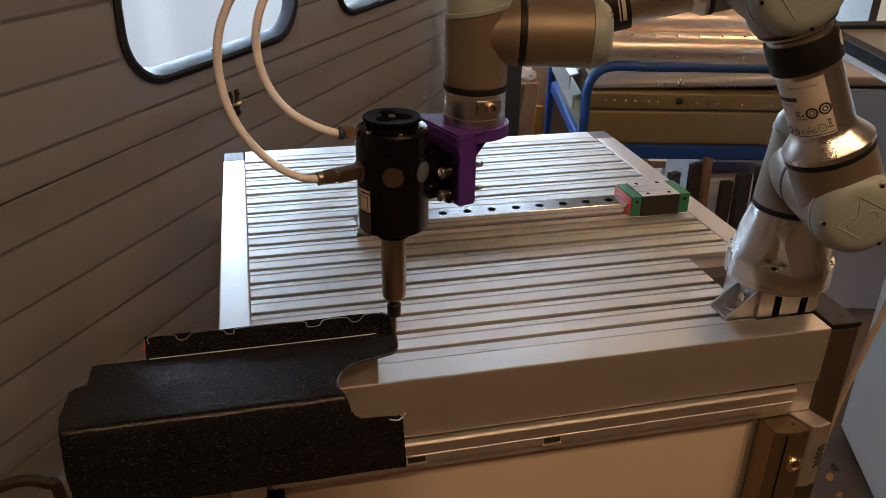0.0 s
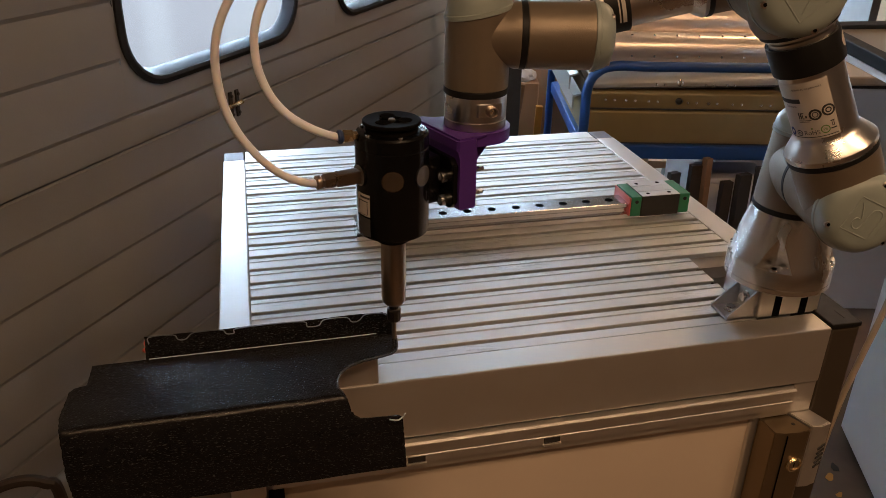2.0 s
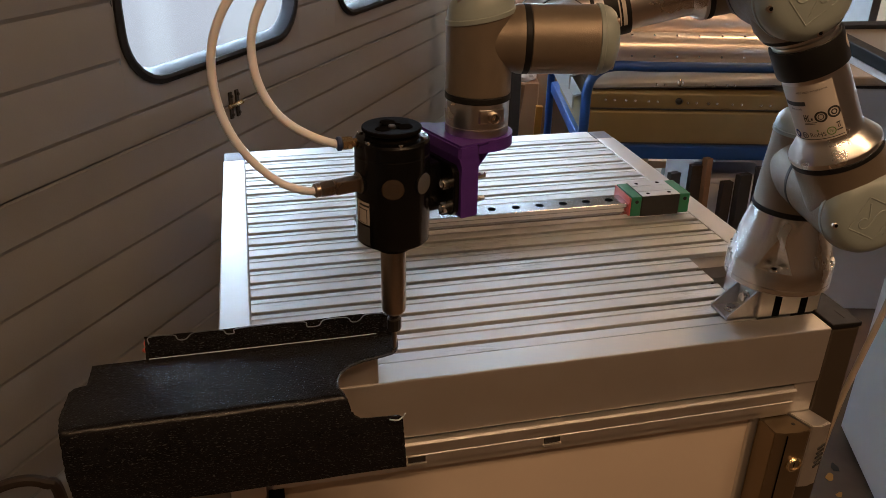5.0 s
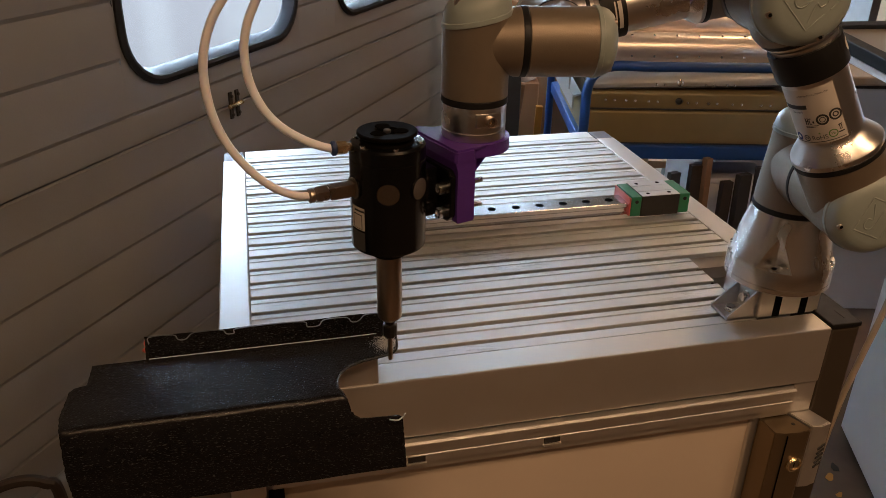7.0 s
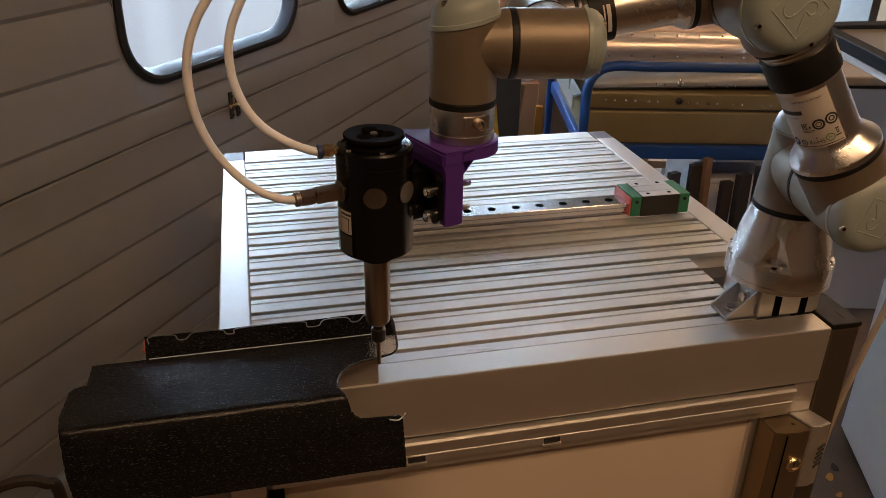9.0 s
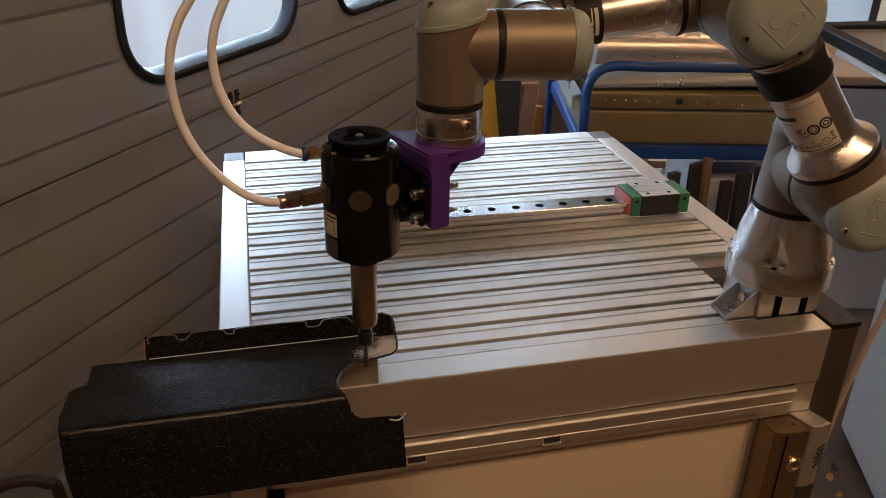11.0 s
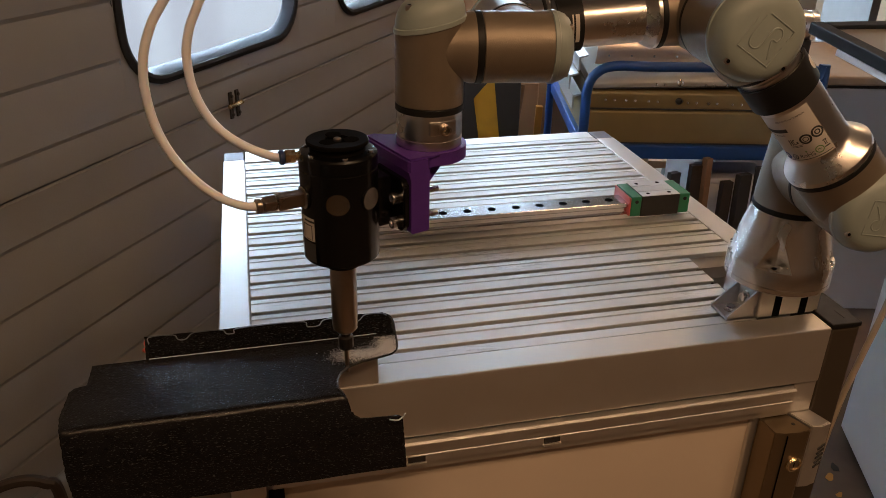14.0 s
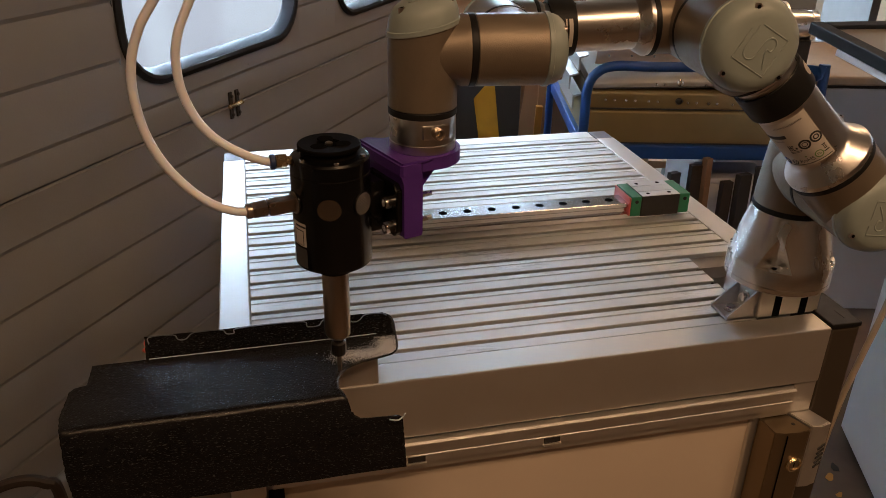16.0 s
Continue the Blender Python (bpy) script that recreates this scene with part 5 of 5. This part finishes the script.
# open angled edges at the near end of the stack
for i, (z, s) in enumerate(((0.010, 0.0), (-0.040, 0.012), (0.055, 0.02))):
    b = NB()
    prism(b, [(0, 0), (0.004, 0), (0.004, 0.030), (0.022, 0.036), (0.022, 0.040), (0, 0.034)], 0.06, 0.46, Matrix(((1, 0, 0, -0.035 + s), (0, 0, 1, 0), (0, 1, 0, z), (0, 0, 0, 1))))
    single("metal_flange", b, M_SHEETGREY, "grey flanged sheet-metal edge strip on the trolley", "metal part", CART, "sheet metal parts")


def curved_sheet(x0, x1, y, z, rad, a0, a1, lab, rows):
    t = thing("curved_sheet", lab, "metal sheet", CART, "sheet metal parts")
    b = NB()
    n = 22
    lo = [(y - rad * math.cos(radians(a0 + (a1 - a0) * i / n)), z + rad * math.sin(radians(a0 + (a1 - a0) * i / n))) for i in range(n + 1)]
    hi = [(y - (rad - 0.002) * math.cos(radians(a0 + (a1 - a0) * i / n)), z + (rad - 0.002) * math.sin(radians(a0 + (a1 - a0) * i / n))) for i in range(n, -1, -1)]
    prism(b, lo + hi, x0, x1, Matrix(((0, 0, 1, 0), (1, 0, 0, 0), (0, 1, 0, 0), (0, 0, 0, 1))))
    part("skin", b, M_POLISH, t)
    for a in rows:
        m = pose(0, 0, 0, 90 - a, 0, 0)
        for k in range(int((x1 - x0) / 0.055)):
            p = Vector((x0 + 0.03 + 0.055 * k, y - rad * math.cos(radians(a)), z + rad * math.sin(radians(a))))
            part("rivet", RIVET, None, t, "", Matrix.Translation(p) @ m)


curved_sheet(0.03, 0.47, 0.115, 0.100, 0.041, -60, 160, "polished riveted aluminium skin rolled on the trolley", (-14, 62))
curved_sheet(0.02, 0.52, 0.205, 0.150, 0.055, -75, 170, "large polished aluminium skin rolled on the trolley", (-22,))

# ---- right-hand side of the room ----
cab = thing("white_cabinet", "tall white enamelled cabinet with bluish sheen", "cabinet", pose(1.505, 0.69, FLOOR, 0, 0, -22.0))
bm = NB()
box(bm, 0.0, 0.60, -0.62, 0.0, 0.03, 1.15, 0.006)
part("body", bm, M_WHITE, cab)
bm = NB()
box(bm, 0.02, 0.58, -0.60, -0.02, 0.0, 0.03)
part("plinth", bm, M_DARK, cab)
gc = thing("grey_cabinet", "grey steel cabinet with dark seam under its top", "cabinet", pose(1.45, 1.388, FLOOR, 0, 0, -13.0))
bm = NB()
box(bm, 0.0, 0.95, 0.0, 0.5, 0.0, 0.762, 0.005)
part("body", bm, M_GREYCAB, gc)
bm = NB()
box(bm, 0.004, 0.946, 0.004, 0.496, 0.762, 0.772)
part("seam", bm, M_RUBBER, gc)
bm = NB()
box(bm, -0.004, 0.954, -0.006, 0.506, 0.772, 0.80, 0.006)
part("top", bm, mat("beige_enamel", (0.34, 0.27, 0.20), 0.8, spec=0.15), gc, "beige worktop")

# dark framed lid of a machine standing on posts
fr = thing("framed_lid", "black framed grey lid of a machine on posts", "machine lid", pose(1.374, 0.965, 0.150, 0, 5, -94))
for x0, x1, y0, y1 in ((-0.02, 0.62, 0, 0.035), (-0.02, 0.62, 0.45, 0.485), (-0.02, 0.015, 0.035, 0.45), (0.585, 0.62, 0.035, 0.45)):
    bm = NB()
    box(bm, x0, x1, y0, y1, 0, 0.028, 0.003)
    part("frame_bar", bm, M_FRAME, fr, "black frame bar")
bm = NB()
box(bm, 0.015, 0.585, 0.035, 0.45, 0.010, 0.018)
part("pane", bm, mat("dull_pane", (0.20, 0.17, 0.13), 0.3, 0.0, 0.1, 6), fr, "dull brownish pane")
bm = NB()
box(bm, 0.10, 0.58, 0.002, 0.012, -0.016, -0.001, 0.001)
part("edge_strip", bm, M_WHITE, fr, "white lower edge strip")
for x in (0.05, 0.55):
    bm = NB()
    box(bm, x, x + 0.04, 0.44, 0.48, -1.06, 0.0)
    part("post", bm, M_DARK, fr)
bm = NB()
sweep(bm, [(0.10, 0.20, 0.018), (0.10, 0.20, 0.045), (0.12, 0.22, 0.055), (0.24, 0.22, 0.055), (0.26, 0.22, 0.045), (0.26, 0.22, 0.018)], 0.007, 10)
part("handle", bm, M_STEEL, fr, "bright bent metal handle")

# cable of the robot, running down past the table leg, with a spring sleeve
cable = thing("power_cable", "beige cable with a ribbed sleeve hanging beside the table leg", "cable", pose(0, 0, 0))
bm = NB()
sweep(bm, [(0.905, 0.060, 0.16), (0.893, 0.058, 0.10), (0.880, 0.055, 0.03), (0.868, 0.052, -0.03), (0.850, 0.049, -0.10), (0.834, 0.046, -0.17), (0.822, 0.044, -0.28), (0.815, 0.05, -0.45), (0.83, 0.10, -0.70), (0.90, 0.25, FLOOR + 0.006), (1.1, 0.6, FLOOR + 0.006)], 0.0042, 12)
part("jacket", bm, M_BEIGE, cable)
bm = NB()
pr = []
for i in range(26):
    z = -0.002 + i * 0.005
    pr += [(0.0080, z), (0.0095, z + 0.0012), (0.0095, z + 0.0030), (0.0080, z + 0.0042)]
lathe(bm, [(0, -0.004)] + pr + [(0, 0.13)], 18, pose(0.874, 0.054, 0.025, -4, 11, 0))
part("sleeve", bm, mat("grey_ribbed_rubber", (0.23, 0.20, 0.17), 0.5), cable, "ribbed grey strain-relief sleeve")

# ---- clutter at the far wall ----
bm = NB()
box(bm, -0.035, 0.035, -0.012, 0.012, 0, 0.66, 0.003)
single("timber_board", bm, M_WOOD, "reddish timber board standing by the wall", "board", pose(1.075, 1.80, FLOOR, -4, 2, -14), "timber boards")
bm = NB()
box(bm, -0.07, 0.07, -0.012, 0.012, 0, 0.98, 0.003)
single("timber_board", bm, M_WOOD, "dark timber board standing by the wall", "board", pose(1.22, 1.95, FLOOR, -4, 3, -14), "timber boards")
bm = NB()
box(bm, -0.02, 0.75, -0.005, 0.005, 0, 1.0, 0.002)
single("cardboard_sheet", bm, M_CARD, "brown cardboard sheet leaning at the back", "cardboard", pose(0.80, 2.12, FLOOR, -4, 0, -14))
bm = NB()
box(bm, -0.012, 0.012, -0.012, 0.012, 0, 0.58, 0.002)
single("marker_post", bm, M_ORANGE, "short orange painted timber post", "post", pose(1.027, 1.90, FLOOR, 0, 2, -14))
bm = NB()
sweep(bm, [(0, 0, 0), (0.004, 0, 0.3), (-0.004, 0, 0.50), (0.006, 0, 0.60), (0.014, 0, 0.665)], 0.008, 10)
single("wooden_stick", bm, M_WOOD, "bent brown wooden stick leaning at the back", "stick", pose(0.960, 1.85, FLOOR, -2, 0, 0))
bm = NB()
box(bm, -0.07, 0.06, -0.06, 0.06, 0, 0.655, 0.004)
single("storage_crate", bm, M_CARD, "brown upright storage crate at the back", "crate", pose(1.005, 1.99, FLOOR, 0, 0, -14))
bm = NB()
bmesh.ops.create_icosphere(bm, subdivisions=3, radius=1.0)
for v in bm.verts:
    k = 1 + 0.25 * noise.noise(v.co * 2.3)
    v.co = Vector((v.co.x * 0.045 * k, v.co.y * 0.035 * k, max(v.co.z, -0.55) * 0.032 * k + 0.0176))
single("cloth_bundle", bm, M_LABEL, "crumpled cream cloth bundle on a brown crate", "cloth", pose(1.005, 1.965, FLOOR + 0.656))
sign = thing("hazard_board", "black board with a diagonal yellow stripe by the wall", "board", pose(0.735, 1.50, FLOOR, -3, 0, -14))
bm = NB()
box(bm, -0.095, 0.10, 0.0, 0.02, 0, 0.86, 0.003)
part("board", bm, M_DARK, sign)
bm = NB()
prism(bm, [(0.010, 0.40), (0.066, 0.40), (0.018, 0.79), (-0.040, 0.72)], 0.002, 0.004, pose(0, 0, 0, 90, 0, 0))
part("stripe", bm, M_YELLOW, sign, "yellow warning stripe")
shelf = thing("storage_shelf", "dim brown shelf with boxes at the back", "shelf", pose(0.2, 2.4, FLOOR, 0, 0, -14))
for z in (0.25, 0.65, 1.05):
    bm = NB()
    box(bm, 1.02, 2.2, 0, 0.4, z, z + 0.03, 0.002)
    part("board", bm, M_WOOD, shelf)
for x in (1.02, 1.60, 2.17):
    bm = NB()
    box(bm, x, x + 0.03, 0.0, 0.4, 0, 1.5)
    part("upright", bm, M_DARK, shelf)
for i in range(5, 9):
    bm = NB()
    w, h = 0.12 + 0.08 * random.random(), 0.14 + 0.16 * random.random()
    box(bm, 0, w, 0, 0.25, 0, h, 0.004)
    single("storage_box", bm, random.choice((M_WOOD, M_DARK, M_CARD)), "plain dusty storage box on the back shelf", "box", pose(0.2, 2.4, FLOOR, 0, 0, -14) @ pose(0.08 + 0.23 * i, 0.08, 0.68 if i % 2 else 1.08), "storage boxes")
# planks standing behind the table, under the trolley's edge
for i in range(7):
    bm = NB()
    w = 0.009 + 0.005 * (i % 3)
    box(bm, -w, w, -0.009, 0.009, 0, 0.66 + 0.02 * (i % 4), 0.001)
    single("timber_plank", bm, (M_STOCK, M_DARK, M_STOCK, M_WOOD)[i % 4], "narrow brown timber plank standing behind the table", "plank", pose(1.02 + 0.040 * i, 0.93 - 0.011 * i, FLOOR, -3, 0.6 * (i % 3), 12 * (i % 2)), "timber planks")
bin_ = thing("plastic_bin", "pale grey plastic bin on the trolley's lower shelf", "bin", pose(1.29, 1.06, FLOOR + 0.2155, 0, 0, -13))
bm = NB()
box(bm, -0.08, 0.08, -0.06, 0.06, 0, 0.40, 0.006)
part("body", bm, M_GREYCAB, bin_)
bm = NB()
box(bm, -0.085, 0.085, -0.065, 0.065, 0.401, 0.415, 0.004)
part("rim", bm, M_GREYCAB, bin_)
# steel drum on a stand, on the grey cabinet
drum = thing("steel_drum", "brushed steel drum on a dark stand on the cabinet", "drum", pose(1.70, 1.46, FLOOR + 0.80, 0, 0, -13))
bm = NB()
box(bm, -0.04, 0.04, -0.03, 0.03, 0.0003, 0.085, 0.004)
part("stand", bm, M_DARK, drum)
bm = NB()
lathe(bm, [(0, -0.10), (0.041, -0.10), (0.044, -0.097), (0.044, 0.02), (0.041, 0.022), (0.041, 0.028), (0.044, 0.030), (0.044, 0.047), (0.040, 0.05), (0.034, 0.05), (0.032, 0.044), (0, 0.044)], 40, pose(0, 0, 0.125) @ AX)
part("barrel", bm, M_TUBE, drum)
# dead leaves and a dark stain of oil on the floor
for x, y, k, ma, lab in ((1.374, 0.548, 0.016, M_ORANGE, "curled orange dead leaf on the concrete"), (1.357, 0.490, 0.011, M_ORANGE, "small orange dead leaf on the concrete"), (1.41, 0.575, 0.016, M_DARK, "dark dried leaf on the concrete")):
    bm = NB()
    rim_ = [Vector((k * math.cos(a) * (1 + 0.35 * noise.noise(Vector((x * 40, a, 0)))), 0.55 * k * math.sin(a) * (1 + 0.5 * noise.noise(Vector((a * 2, x * 40, 3)))), 0.0012 + 0.004 * math.cos(a) ** 2)) for a in (2 * math.pi * i / 18 for i in range(18))]
    lo, hi = [bm.verts.new(p) for p in rim_], [bm.verts.new(p + Vector((0, 0, 0.0006))) for p in rim_]
    bm.faces.new(lo[::-1])
    bm.faces.new(hi)
    for i in range(18):
        j = (i + 1) % 18
        bm.faces.new((lo[i], lo[j], hi[j], hi[i]))
    single("dead_leaf", bm, ma, lab, "leaf", pose(x, y, FLOOR, 0, 0, 30 + 900 * (x - 1.36)), "dead leaves")
# handle on the floor at the door
bm = NB()
sweep(bm, [(-0.262, 0.03, FLOOR), (-0.262, 0.03, -0.30), (-0.262, 0.03, -0.125), (-0.246, 0.03, -0.100), (-0.215, 0.03, -0.090), (-0.190, 0.03, -0.097), (-0.178, 0.03, -0.122), (-0.178, 0.03, -0.30), (-0.178, 0.03, FLOOR)], 0.0065, 10)
single("bent_handle", bm, M_STOCK, "bent brown metal handle beside the door", "handle")


# ---- movement ----
def motions():
    links = {"shoulder": shoulder, "upper_arm": upper, "forearm": fore, "wrist_one": w1, "wrist_two": w2, "tool_flange": fl}
    rows = [(t, flange_at(x, y, t)) for t, x, y in TOOL]
    for key, ob in links.items():
        walk(ob, [(t, arm_poses(F)[key]) for t, F in rows])
    for ob in (mount, spindle):
        walk(ob, [(t, tool_pose(F)) for t, F in rows])
    for ob in (hose_a, hose_b):
        walk(ob, [(t, tool_pose(F)) for t, F in rows])
    # the mill's way, to tell when it comes to each piece of the edge
    way = [(t, tool_pose(F) @ Vector((SPU, 0, 0))) for t, F in rows]
    fine = []
    for (t0, a), (t1, b) in zip(way, way[1:]):
        fine += [(t0 + (t1 - t0) * k / 12, a.lerp(b, k / 12)) for k in range(12)]
    for ob, mid in beads:
        near = min(fine, key=lambda w: (w[1].xy - mid.xy).length)
        here = Matrix.Translation(mid)
        if not 0.3 < near[0] < 15.6 or (fine[-1][1].xy - mid.xy).length < 0.004 or mid.y < -0.03 or mid.y > -0.001:
            walk(ob, [(0.0, here), (16.0, here)])
            continue
        low = Matrix.Translation((mid.x + 0.004, mid.y - 0.014, FLOOR + 0.002))
        walk(ob, [(0.0, here), (near[0], here), (near[0] + 0.4, low), (16.0, low)])
    for i, ob in enumerate(dust):
        t0 = 4.0 + 0.55 * i if i < 6 else 7.4 + 1.0 * (i - 6)
        walk(ob, [(0.0, Matrix.Translation((0, 0, -0.0012))), (t0, Matrix.Translation((0, 0, -0.0012))), (t0 + 1.6, Matrix()), (16.0, Matrix())])


motions()
